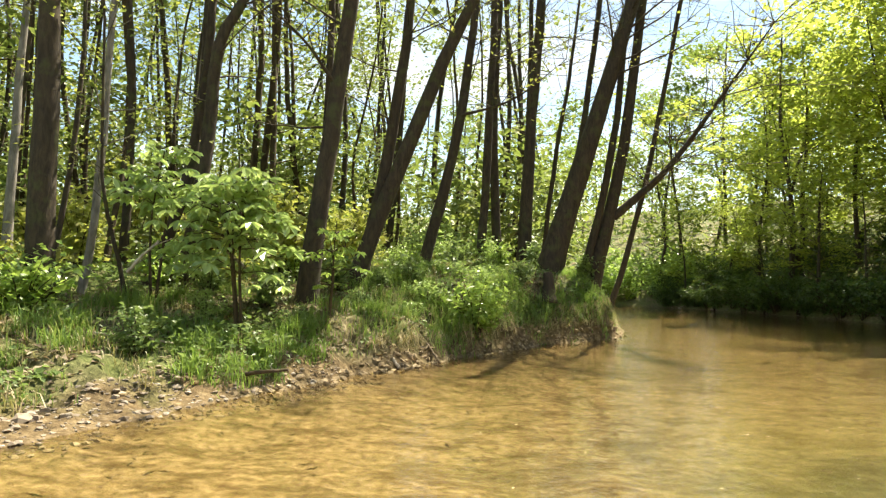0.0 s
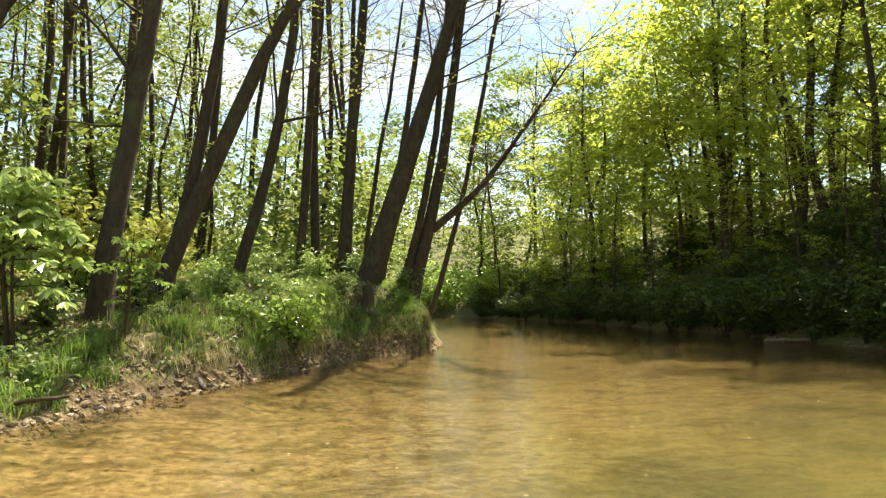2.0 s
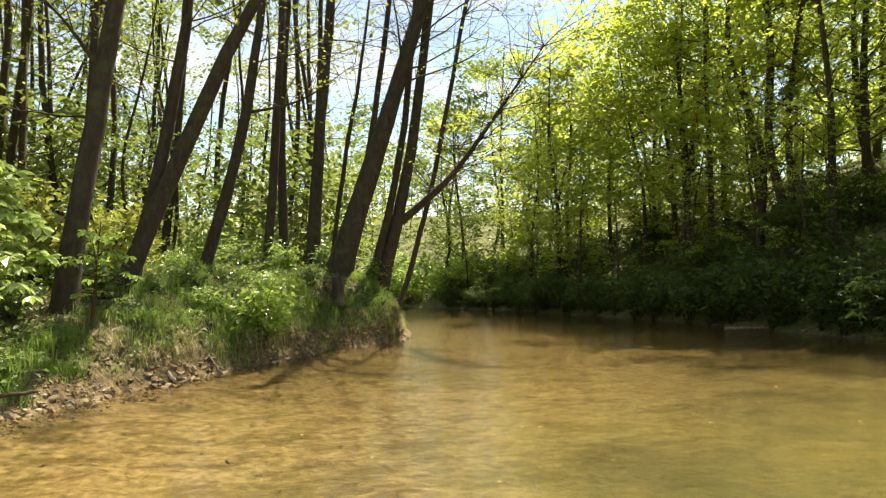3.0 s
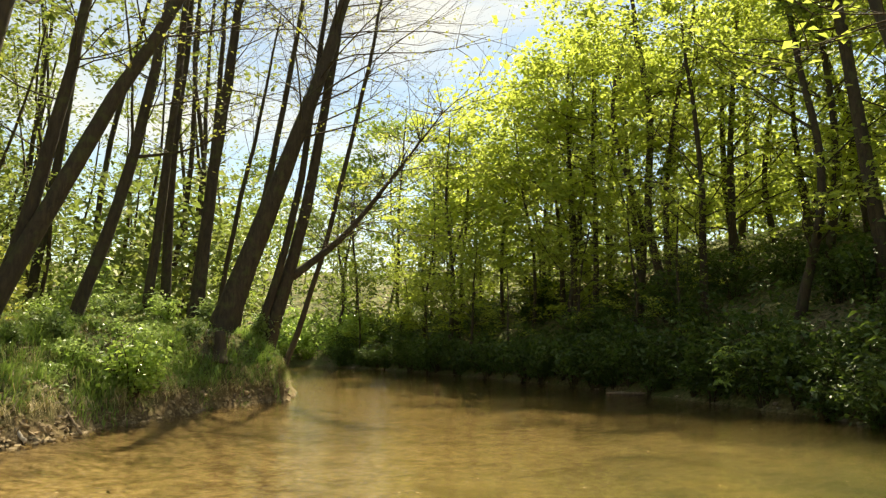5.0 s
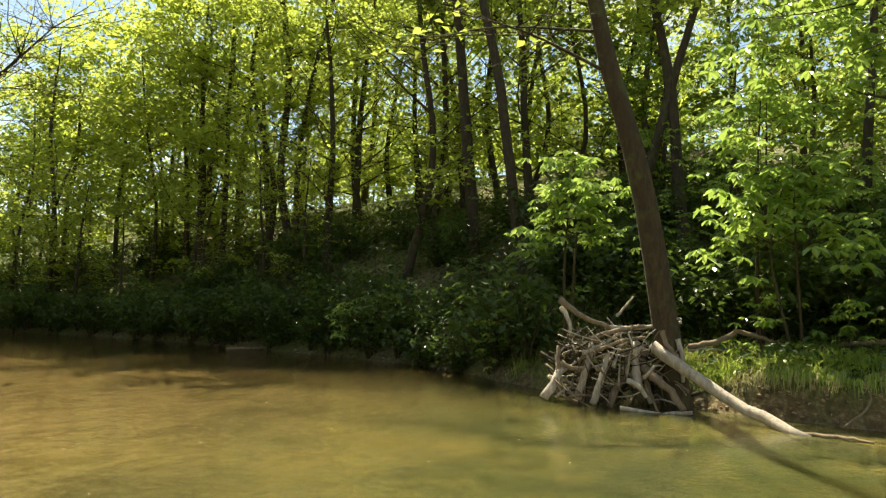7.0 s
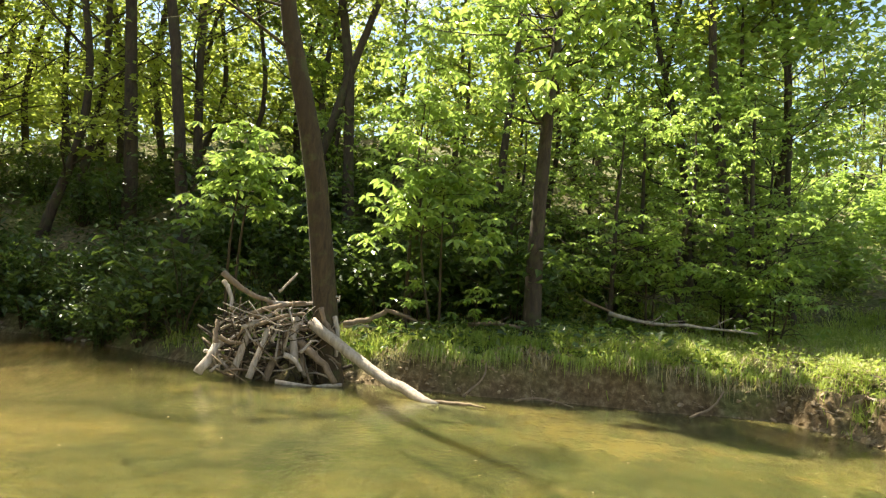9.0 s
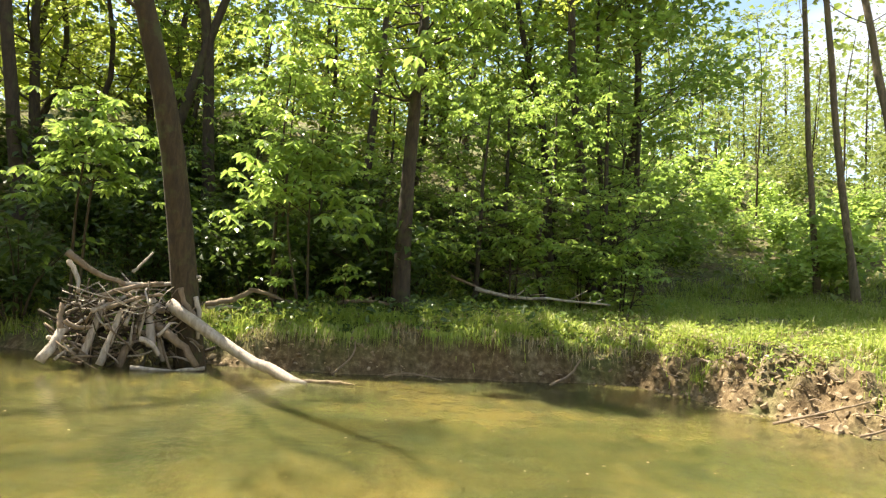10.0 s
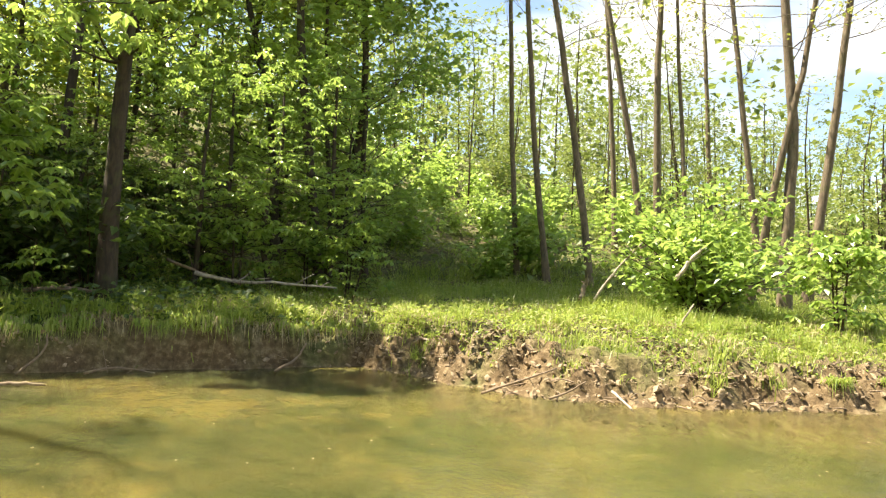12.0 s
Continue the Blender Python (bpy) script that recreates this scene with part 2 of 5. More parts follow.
def water_material():
    m, n, l, out = nodes_of("clear_brown_water")
    co = n.new("ShaderNodeTexCoord")
    hs = []
    for scale, stretch in ((1.6, (1, 1, 1)), (7.0, (1.0, 0.5, 1)), (17.0, (0.55, 1.0, 1))):
        mp = n.new("ShaderNodeMapping")
        mp.inputs["Scale"].default_value = stretch
        mp.inputs["Rotation"].default_value = (0, 0, radians(20))
        t = n.new("ShaderNodeTexNoise")
        t.inputs["Scale"].default_value, t.inputs["Detail"].default_value = scale, 3.0
        l.new(co.outputs["Object"], mp.inputs["Vector"])
        l.new(mp.outputs["Vector"], t.inputs["Vector"])
        hs.append(t.outputs["Fac"])
    nrm = bumped(n, l, mixed(n, l, 0.34, mixed(n, l, 0.4, hs[0], hs[1]), hs[2]), 0.55, 0.034)
    gl = n.new("ShaderNodeBsdfGlossy")
    gl.inputs["Roughness"].default_value = 0.02
    tr = n.new("ShaderNodeBsdfTransparent")
    tr.inputs["Color"].default_value = (0.9, 0.85, 0.68, 1)
    silt = n.new("ShaderNodeBsdfPrincipled")
    silt.subsurface_method = "BURLEY"
    silt.inputs["Subsurface Weight"].default_value, silt.inputs["Subsurface Scale"].default_value = 1.0, 0.3
    silt.inputs["Subsurface Radius"].default_value = (1.0, 1.0, 0.7)
    silt.inputs["Specular IOR Level"].default_value = 0.0
    drift = noise_fac(n, l, 0.35, 3.0)
    geo = n.new("ShaderNodeNewGeometry")
    sep = n.new("ShaderNodeSeparateXYZ")
    l.new(geo.outputs["Position"], sep.inputs[0])
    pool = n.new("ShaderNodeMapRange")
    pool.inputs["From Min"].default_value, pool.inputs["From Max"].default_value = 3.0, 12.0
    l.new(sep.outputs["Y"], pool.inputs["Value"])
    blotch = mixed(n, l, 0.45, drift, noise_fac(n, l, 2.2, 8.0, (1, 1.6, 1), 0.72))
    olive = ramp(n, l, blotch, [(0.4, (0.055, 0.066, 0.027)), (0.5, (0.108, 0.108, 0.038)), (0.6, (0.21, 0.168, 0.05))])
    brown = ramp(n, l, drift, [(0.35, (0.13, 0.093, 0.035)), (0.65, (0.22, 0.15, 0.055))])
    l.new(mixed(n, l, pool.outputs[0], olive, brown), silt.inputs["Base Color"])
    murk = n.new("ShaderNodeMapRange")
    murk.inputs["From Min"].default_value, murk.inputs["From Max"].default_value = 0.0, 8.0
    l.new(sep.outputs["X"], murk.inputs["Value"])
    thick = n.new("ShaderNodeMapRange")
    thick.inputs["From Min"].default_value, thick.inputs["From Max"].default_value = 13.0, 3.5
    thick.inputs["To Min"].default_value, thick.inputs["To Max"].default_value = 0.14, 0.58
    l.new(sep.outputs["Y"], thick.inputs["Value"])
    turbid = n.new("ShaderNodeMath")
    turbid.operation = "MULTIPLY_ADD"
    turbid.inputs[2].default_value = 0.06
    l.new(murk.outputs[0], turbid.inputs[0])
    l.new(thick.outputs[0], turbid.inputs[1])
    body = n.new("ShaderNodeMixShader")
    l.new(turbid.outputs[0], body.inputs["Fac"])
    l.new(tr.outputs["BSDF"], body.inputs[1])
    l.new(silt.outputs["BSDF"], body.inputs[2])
    fr = n.new("ShaderNodeFresnel")
    fr.inputs["IOR"].default_value = 1.33
    l.new(nrm, gl.inputs["Normal"])
    l.new(nrm, fr.inputs["Normal"])
    ms = n.new("ShaderNodeMixShader")
    l.new(fr.outputs["Fac"], ms.inputs["Fac"])
    l.new(body.outputs["Shader"], ms.inputs[1])
    l.new(gl.outputs["BSDF"], ms.inputs[2])
    l.new(ms.outputs["Shader"], out.inputs["Surface"])
    return m


def stone_material():
    m, n, l, out = nodes_of("river_stone")
    p = n.new("ShaderNodeBsdfPrincipled")
    geo = n.new("ShaderNodeNewGeometry")
    f = noise_fac(n, l, 20.0, 5.0)
    a = ramp(n, l, geo.outputs["Random Per Island"], [(0.0, (0.1, 0.07, 0.05)), (0.6, (0.22, 0.165, 0.12)), (0.92, (0.3, 0.25, 0.2)), (1.0, (0.5, 0.46, 0.4))])
    l.new(mixed(n, l, 0.35, a, ramp(n, l, f, [(0.3, (0.1, 0.07, 0.05)), (0.7, (0.5, 0.42, 0.32))])), p.inputs["Base Color"])
    p.inputs["Roughness"].default_value = 0.8
    l.new(p.outputs["BSDF"], out.inputs["Surface"])
    return m


GROUND = ground_material()
WATER = water_material()
STONE = stone_material()


def mud_material():
    m, n, l, out = nodes_of("pale_dry_mud")
    p = n.new("ShaderNodeBsdfPrincipled")
    f = noise_fac(n, l, 7.0, 7.0)
    geo = n.new("ShaderNodeNewGeometry")
    a = ramp(n, l, f, [(0.28, (0.1, 0.068, 0.036)), (0.5, (0.29, 0.21, 0.12)), (0.72, (0.5, 0.385, 0.24))])
    b = ramp(n, l, geo.outputs["Random Per Island"], [(0.0, (0.045, 0.03, 0.016)), (0.5, (0.2, 0.145, 0.085)), (1.0, (0.46, 0.355, 0.225))])
    l.new(mixed(n, l, 0.45, a, b), p.inputs["Base Color"])
    p.inputs["Roughness"].default_value = 0.95
    l.new(bumped(n, l, f, 0.9, 0.04), p.inputs["Normal"])
    l.new(p.outputs["BSDF"], out.inputs["Surface"])
    return m


MUD = mud_material()


# ---- mesh building ----
class Geo:
    """Gathers vertices and faces, and makes one mesh of them."""

    def __init__(self):
        self.v, self.f, self.n = [], [], 0

    def add(self, verts, faces):
        self.v.append(np.asarray(verts, float))
        self.f.append(np.asarray(faces, int) + self.n)
        self.n += len(verts)

    def mesh(self, name, mat, smooth=True):
        me = bpy.data.meshes.new(name)
        v = np.concatenate(self.v)
        loops = np.concatenate([f.ravel() for f in self.f])
        totals = np.concatenate([np.full(len(f), f.shape[1]) for f in self.f])
        me.vertices.add(len(v))
        me.vertices.foreach_set("co", v.ravel().astype(np.float32))
        me.loops.add(len(loops))
        me.loops.foreach_set("vertex_index", loops.astype(np.int32))
        me.polygons.add(len(totals))
        me.polygons.foreach_set("loop_start", np.concatenate([[0], np.cumsum(totals)[:-1]]).astype(np.int32))
        me.polygons.foreach_set("use_smooth", np.full(len(totals), smooth))
        me.update(calc_edges=True)
        me.validate()
        me.materials.append(mat)
        return me


def part(name, me, parent, label=""):
    ob = new(name, me)
    ob.parent = parent
    return tagged(ob, label) if label else ob


def spline(pts, count):
    """A smooth line through the points, with count points."""
    p = np.asarray(pts, float)
    if len(p) == 2:
        return p[0] + (p[1] - p[0]) * np.linspace(0, 1, count)[:, None]
    q = np.vstack([2 * p[0] - p[1], p, 2 * p[-1] - p[-2]])
    u = np.linspace(0, len(p) - 1 - 1e-6, count)
    i, w = u.astype(int), (u % 1)[:, None]
    a, b, c, d = q[i], q[i + 1], q[i + 2], q[i + 3]
    return 0.5 * (2 * b + (c - a) * w + (2 * a - 5 * b + 4 * c - d) * w ** 2 + (3 * b - a - 3 * c + d) * w ** 3)


def tube(geo, line, radii, sides, rng=None, rough=0.0, cap=False):
    p = np.asarray(line, float)
    t = np.gradient(p, axis=0)
    t /= np.linalg.norm(t, axis=1)[:, None] + 1e-9
    ref = np.array([0.0, 0, 1]) if abs(t[0, 2]) < 0.9 else np.array([1.0, 0, 0])
    a = np.cross(t, ref)
    a /= np.linalg.norm(a, axis=1)[:, None] + 1e-9
    b = np.cross(t, a)
    ang = np.linspace(0, 2 * math.pi, sides, endpoint=False)
    r = np.asarray(radii, float)[:, None] * np.ones(sides)
    if rough and rng is not None:
        r = r * (1 + rough * rng.normal(size=r.shape) * 0.5 + rough * np.cos(ang * 2 + rng.random() * 6)[None] * 0.5)
    v = p[:, None] + (np.cos(ang)[None, :, None] * a[:, None] + np.sin(ang)[None, :, None] * b[:, None]) * r[..., None]
    k = np.arange(len(p) - 1)[:, None] * sides
    j = np.arange(sides)[None]
    jn = (j + 1) % sides
    quads = np.stack([k + j, k + jn, k + sides + jn, k + sides + j], -1).reshape(-1, 4)
    base = geo.n
    geo.add(v.reshape(-1, 3), quads)
    if cap:
        for ring, flip in ((0, True), (len(p) - 1, False)):
            idx = np.arange(sides) + base + ring * sides
            geo.f.append((idx[::-1] if flip else idx)[None])


def leaves(geo, at, length, width, rng, flat=0.5, droop=0.15):
    """A folded leaf at each place: flat is how much it lies level."""
    n = len(at)
    if n == 0:
        return
    az = rng.random(n) * 2 * math.pi
    a = np.stack([np.cos(az), np.sin(az), rng.normal(size=n) * (1 - flat) - droop], 1)
    a /= np.linalg.norm(a, axis=1)[:, None]
    up = np.stack([rng.normal(size=n) * (1 - flat), rng.normal(size=n) * (1 - flat), np.ones(n)], 1)
    b = np.cross(a, up)
    b /= np.linalg.norm(b, axis=1)[:, None] + 1e-9
    nn = np.cross(b, a)
    size = rng.uniform(0.6, 1.25, n)[:, None]
    lift = nn * (length * 0.14 * size)
    v = np.stack([at, at + a * length * 0.45 * size + b * width * 0.5 * size + lift,
                  at + a * length * size, at + a * length * 0.45 * size - b * width * 0.5 * size + lift], 1)
    k = np.arange(n)[:, None] * 4
    geo.add(v.reshape(-1, 3), k + np.array([[0, 1, 2, 3]]))


def whorls(geo, at, length, width, rng, fingers=5, droop=0.45, tilt=0.25):
    """A drooping fan of long leaflets round each place, as on a buckeye twig."""
    n = len(at)
    if n == 0:
        return
    turn = np.repeat(rng.random(n) * 2 * math.pi, fingers)
    j = np.tile(np.arange(fingers) - (fingers - 1) / 2, n)
    az = turn + j * (2 * math.pi * 0.84 / fingers) + rng.normal(size=n * fingers) * 0.12
    lean = np.repeat(rng.normal(size=(n, 2)) * tilt, fingers, 0)
    c, d = np.cos(az), np.sin(az)
    drop = np.repeat(rng.uniform(0.4, 1.5, n), fingers) * droop
    a = np.stack([c, d, lean[:, 0] * c + lean[:, 1] * d - drop], 1)
    a /= np.linalg.norm(a, axis=1)[:, None]
    b = np.stack([-d, c, lean[:, 1] * c - lean[:, 0] * d], 1)
    nn = np.cross(a, b)
    size = (np.repeat(rng.uniform(0.65, 1.2, n), fingers) * (1 - 0.09 * np.abs(j)))[:, None]
    root = np.repeat(at, fingers, 0)
    k, w = a * length * size, b * width * 0.5 * size
    fold = nn * (width * 0.3) * size
    dip = np.array([0, 0, -0.12 * length])
    v = np.stack([root, root + k * 0.38 + w * 0.7 + fold, root + k * 0.72 + w + fold + dip * 0.4, root + k + dip,
                  root + k * 0.72 - w + fold + dip * 0.4, root + k * 0.38 - w * 0.7 + fold], 1)
    i = np.arange(n * fingers)[:, None] * 6
    geo.add(v.reshape(-1, 3), np.concatenate([i + np.array([[0, 1, 2, 3]]), i + np.array([[0, 3, 4, 5]])]))


def blades(geo, at, height, width, rng, lean=0.35):
    n = len(at)
    az = rng.random(n) * 2 * math.pi
    h = (height * rng.uniform(0.5, 1.2, n))[:, None] if np.isscalar(height) else (height * rng.uniform(0.6, 1.2, n))[:, None]
    d = np.stack([np.cos(az), np.sin(az), np.zeros(n)], 1)
    s = np.stack([-np.sin(az), np.cos(az), np.zeros(n)], 1) * width * 0.5
    le = (np.abs(rng.normal(size=n)) * lean)[:, None]
    z = np.array([0, 0, 1.0])
    mid = at + z * h * 0.55 + d * h * le * 0.35
    tip = at + z * h * (1 - 0.3 * le.clip(0, 1)) + d * h * le
    v = np.stack([at - s - z * 0.03, at + s - z * 0.03, mid + s * 0.8, mid - s * 0.8, tip], 1)
    k = np.arange(n)[:, None] * 5
    geo.add(v.reshape(-1, 3), k + np.array([[0, 1, 2, 3]]))
    geo.f.append(np.concatenate([k + 3, k + 2, k + 4], 1) + geo.n - 5 * n)


# ---- the shape of the valley ----
def lattice(x, y, seed):
    """Smooth value noise, -1 to 1."""
    xi, yi = np.floor(x).astype(np.int64), np.floor(y).astype(np.int64)
    fx, fy = x - xi, y - yi
    fx, fy = fx * fx * (3 - 2 * fx), fy * fy * (3 - 2 * fy)

    def h(i, j):
        k = (i * 374761393 + j * 668265263 + seed * 2147483647) & 0xFFFFFFFF
        k = ((k ^ (k >> 13)) * 1274126177) & 0xFFFFFFFF
        return ((k ^ (k >> 16)) & 0xFFFF) / 32767.5 - 1
    return (h(xi, yi) * (1 - fx) + h(xi + 1, yi) * fx) * (1 - fy) + (h(xi, yi + 1) * (1 - fx) + h(xi + 1, yi + 1) * fx) * fy


def fractal(x, y, scale, seed, octaves=3):
    out, a = 0, 1.0
    for o in range(octaves):
        out = out + a * lattice(x / scale * 2 ** o, y / scale * 2 ** o, seed + o)
        a *= 0.5
    return out


# shoreline points: x, y, and the height of the land at these distances inland
INLAND = np.array([0.0, 0.3, 1.0, 3.0, 8.0, 20.0, 60.0])
LEFT_SHORE = [
    (-6.0, -60, 0.1, 0.3, 0.8, 1.5, 2.2, 6), (-4.8, -6, 0.1, 0.3, 0.8, 1.5, 2.2, 6), (-4.2, 2.5, 0.08, 0.2, 0.6, 1.45, 3.2, 20),
    (-3.6, 6.0, 0.06, 0.2, 0.65, 1.5, 3.2, 20), (-2.8, 7.5, 0.07, 0.22, 0.8, 1.5, 3.2, 20), (-2.0, 8.6, 0.12, 0.35, 0.95, 1.55, 3.2, 20),
    (-1.2, 10.1, 0.36, 0.65, 1.2, 1.7, 3.2, 20), (0.1, 12.1, 0.42, 0.75, 1.35, 1.75, 3.2, 18), (1.3, 13.7, 0.5, 1.0, 1.45, 1.8, 3.0, 15),
    (2.7, 15.8, 0.65, 1.3, 1.8, 2.0, 3.0, 13), (5.1, 17.8, 0.9, 1.55, 1.95, 2.1, 2.8, 10)]
FAR_LEFT_SHORE = [
    (5.9, 19.8, 0.9, 1.55, 1.95, 2.1, 2.6, 8), (7.4, 26, 0.3, 0.6, 1.0, 1.4, 2.2, 7), (9.0, 36, 0.3, 0.6, 1.0, 1.4, 2.2, 7),
    (2.0, 46, 0.3, 0.6, 1.0, 1.4, 2.2, 7), (-30.0, 60, 0.3, 0.6, 1.0, 1.4, 2.2, 7)]
FAR_RIGHT_SHORE = [
    (-26.0, 72, 0.3, 0.6, 1.2, 3.0, 6, 14), (6.0, 57, 0.3, 0.6, 1.2, 2.6, 5, 12), (14.5, 47, 0.25, 0.5, 1.2, 2.6, 5, 12),
    (17.2, 39, 0.25, 0.5, 1.5, 3.5, 9, 20), (18.4, 30, 0.25, 0.6, 2.2, 5.0, 11, 24), (18.0, 21, 0.3, 0.9, 2.8, 5.8, 12, 28)]
RIGHT_SHORE = [
    (17.2, 16, 0.3, 0.9, 2.8, 5.8, 12, 28), (15.7, 9.6, 0.3, 0.9, 2.8, 5.6, 12, 28), (12.6, 5.4, 0.35, 0.6, 0.9, 3.6, 11, 28),
    (12.0, 2.7, 0.4, 0.65, 0.9, 2.2, 9.5, 27), (11.4, 0.5, 0.6, 0.85, 0.95, 1.5, 7.5, 25), (10.9, -2.6, 0.72, 0.88, 0.95, 1.3, 5.5, 22),
    (11.05, -4.9, 0.62, 0.85, 0.95, 1.3, 3.0, 13), (9.4, -5.2, 0.5, 0.82, 0.97, 1.3, 2.8, 13), (8.4, -5.4, 0.32, 0.7, 0.94, 1.3, 2.7, 13), (7.5, -5.65, 0.18, 0.58, 0.9, 1.3, 2.6, 13),
    (6.3, -6.5, 0.15, 0.52, 0.88, 1.25, 2.5, 14), (5.7, -7.9, 0.15, 0.5, 0.88, 1.2, 2.5, 14), (4.9, -10, 0.15, 0.5, 0.88, 1.2, 2.5, 14),
]
REAR_SHORE = [(4.2, -18, 0.15, 0.5, 0.88, 1.2, 2.5, 14), (3.0, -60, 0.15, 0.5, 0.88, 1.2, 2.5, 14)]
SHORE = np.array(LEFT_SHORE + FAR_LEFT_SHORE + FAR_RIGHT_SHORE + RIGHT_SHORE + REAR_SHORE, float)


def shore_marks():
    out = []
    for p, q in zip(SHORE, np.roll(SHORE, -1, 0)):
        k = max(1, min(12, int(np.hypot(*(q[:2] - p[:2])) / 1.2)))
        out += [p + (q - p) * i / k for i in range(k)]
    return np.array(out)


MARKS = shore_marks()


def shore(x, y):
    """How far inland each place is (negative in the water)."""
    x, y = np.atleast_1d(np.asarray(x, float)), np.atleast_1d(np.asarray(y, float))
    best = np.full(x.shape, 1e9)
    inside = np.zeros(x.shape, bool)
    for p, q in zip(SHORE, np.roll(SHORE, -1, 0)):
        dx, dy = q[0] - p[0], q[1] - p[1]
        u = np.clip(((x - p[0]) * dx + (y - p[1]) * dy) / (dx * dx + dy * dy), 0, 1)
        best = np.minimum(best, np.hypot(x - p[0] - u * dx, y - p[1] - u * dy))
        xs = p[0] + (y - p[1]) * dx / dy if dy else np.full(x.shape, -1e9)
        inside ^= ((p[1] > y) != (q[1] > y)) & (x < xs)
    return np.where(inside, -best, best)


def shore_heights(x, y):
    """The heights of the shore near each place, blended."""
    num, den = np.zeros(x.shape + (6,)), np.zeros(x.shape)
    for p in MARKS:
        w = ((x - p[0]) ** 2 + (y - p[1]) ** 2 + 0.3) ** -2.5
        num += w[..., None] * p[2:]
        den += w
    return num / den[..., None]


def land(x, y):
    """Height of the ground, and how bare the soil is (0 to 1)."""
    x, y = np.atleast_1d(np.asarray(x, float)), np.atleast_1d(np.asarray(y, float))
    s, par = shore(x, y), shore_heights(x, y)
    s = s + 0.16 * fractal(x, y, 1.1, 3) * np.clip(1 - np.abs(s) / 6, 0.2, 1)
    scarp = np.clip((y + 5.1) / 0.5, 0, 1) * np.clip((2.2 - y) / 1.2, 0, 1) * (x > 9)
    s = s + scarp * (0.17 + 0.1 * fractal(x, y, 0.4, 71)) * np.clip(s / 0.09, 0, 1)
    hs = np.concatenate([np.zeros(s.shape + (1,)), par], -1)
    z = np.zeros(s.shape)
    for i in range(len(INLAND) - 1):
        w = np.clip((s - INLAND[i]) / (INLAND[i + 1] - INLAND[i]), 0, 1)
        z = z + w * (hs[..., i + 1] - hs[..., i])
    z = z + np.clip(s - 60, 0, 200) * 0.1
    lump = np.clip(s / 0.5, 0, 1) * np.clip(1.6 - s / 2.5, 0.35, 1)
    z = z + lump * ((0.07 + 0.08 * (x < 6)) * fractal(x, y, 0.8, 11) + 0.05 * fractal(x, y, 0.22, 17))
    mud = np.clip(-4.0 - y, 0, 1) * (x > 0) * np.clip(s / 0.1, 0, 1) * np.clip(1.4 - s, 0, 1)
    z = z + mud * (0.24 * np.abs(fractal(x, y * 1.5, 0.6, 51)) - 0.1 + 0.05 * fractal(x * 1.3, y, 0.24, 57))
    cx, cy = x / 0.26 + 0.9 * fractal(x, y, 0.4, 81), y / 0.26 + 0.9 * fractal(x, y, 0.4, 85)
    near, next_near = np.full(x.shape, 9.0), np.full(x.shape, 9.0)
    for di in (-1, 0, 1):
        for dj in (-1, 0, 1):
            ci, cj = np.floor(cx) + di, np.floor(cy) + dj
            jx, jy = np.sin(ci * 12.9 + cj * 78.2) * 43758.5 % 1, np.sin(ci * 39.3 + cj * 11.1) * 24634.6 % 1
            d = np.hypot(ci + jx - cx, cj + jy - cy)
            next_near = np.minimum(next_near, np.maximum(near, d))
            near = np.minimum(near, d)
    z = z + np.clip(mud * 2, 0, 1) * (0.12 * np.clip((next_near - near) / 0.5, 0, 1) * (0.6 + 0.6 * fractal(x, y, 0.7, 91)) - 0.06)
    q = (z + 0.09 * fractal(x, y, 0.5, 61)) / 0.17
    ledge = (np.floor(q) + np.clip((q % 1 - 0.5) / 0.5, 0, 1) ** 2) * 0.17
    z = z + np.clip(mud * 1.5, 0, 0.75) * (ledge + 0.05 - z)
    z = z + np.clip(s / 12, 0, 1) * 0.35 * fractal(x, y, 6.0, 23)
    side = np.clip((x - 1.0 + np.clip(-y, 0, 4)) / 9.0, 0, 1)
    deep = 0.28 + 0.14 * side
    bed = -deep * (1 - np.exp(np.minimum(s, 0) / (1.6 - 1.15 * side))) - 0.02 + 0.04 * fractal(x, y, 0.8, 31)
    beach = np.clip(1.3 - np.hypot(x + 3, y - 7) / 3.2, 0, 1) * 0.7 + np.clip(-4.3 - y, 0, 1) * (x > 0) * np.clip(1 - (x - 10) / 1.2, 0, 1) * 0.95
    bare = np.clip(1.3 - s / (0.24 + beach), 0, 1)
    bare = bare * np.where(((x > 12.5) & (y > 6)) | ((x > 4.5) & (y > 19)), 0.35, 1.0)
    bare = np.clip(bare + 0.5 * fractal(x, y, 0.5, 41) * (s < 0.5 + 1.5 * beach), 0, 1)
    return np.where(s > 0, z, bed), bare


def height(x, y):
    return float(land(x, y)[0][0])


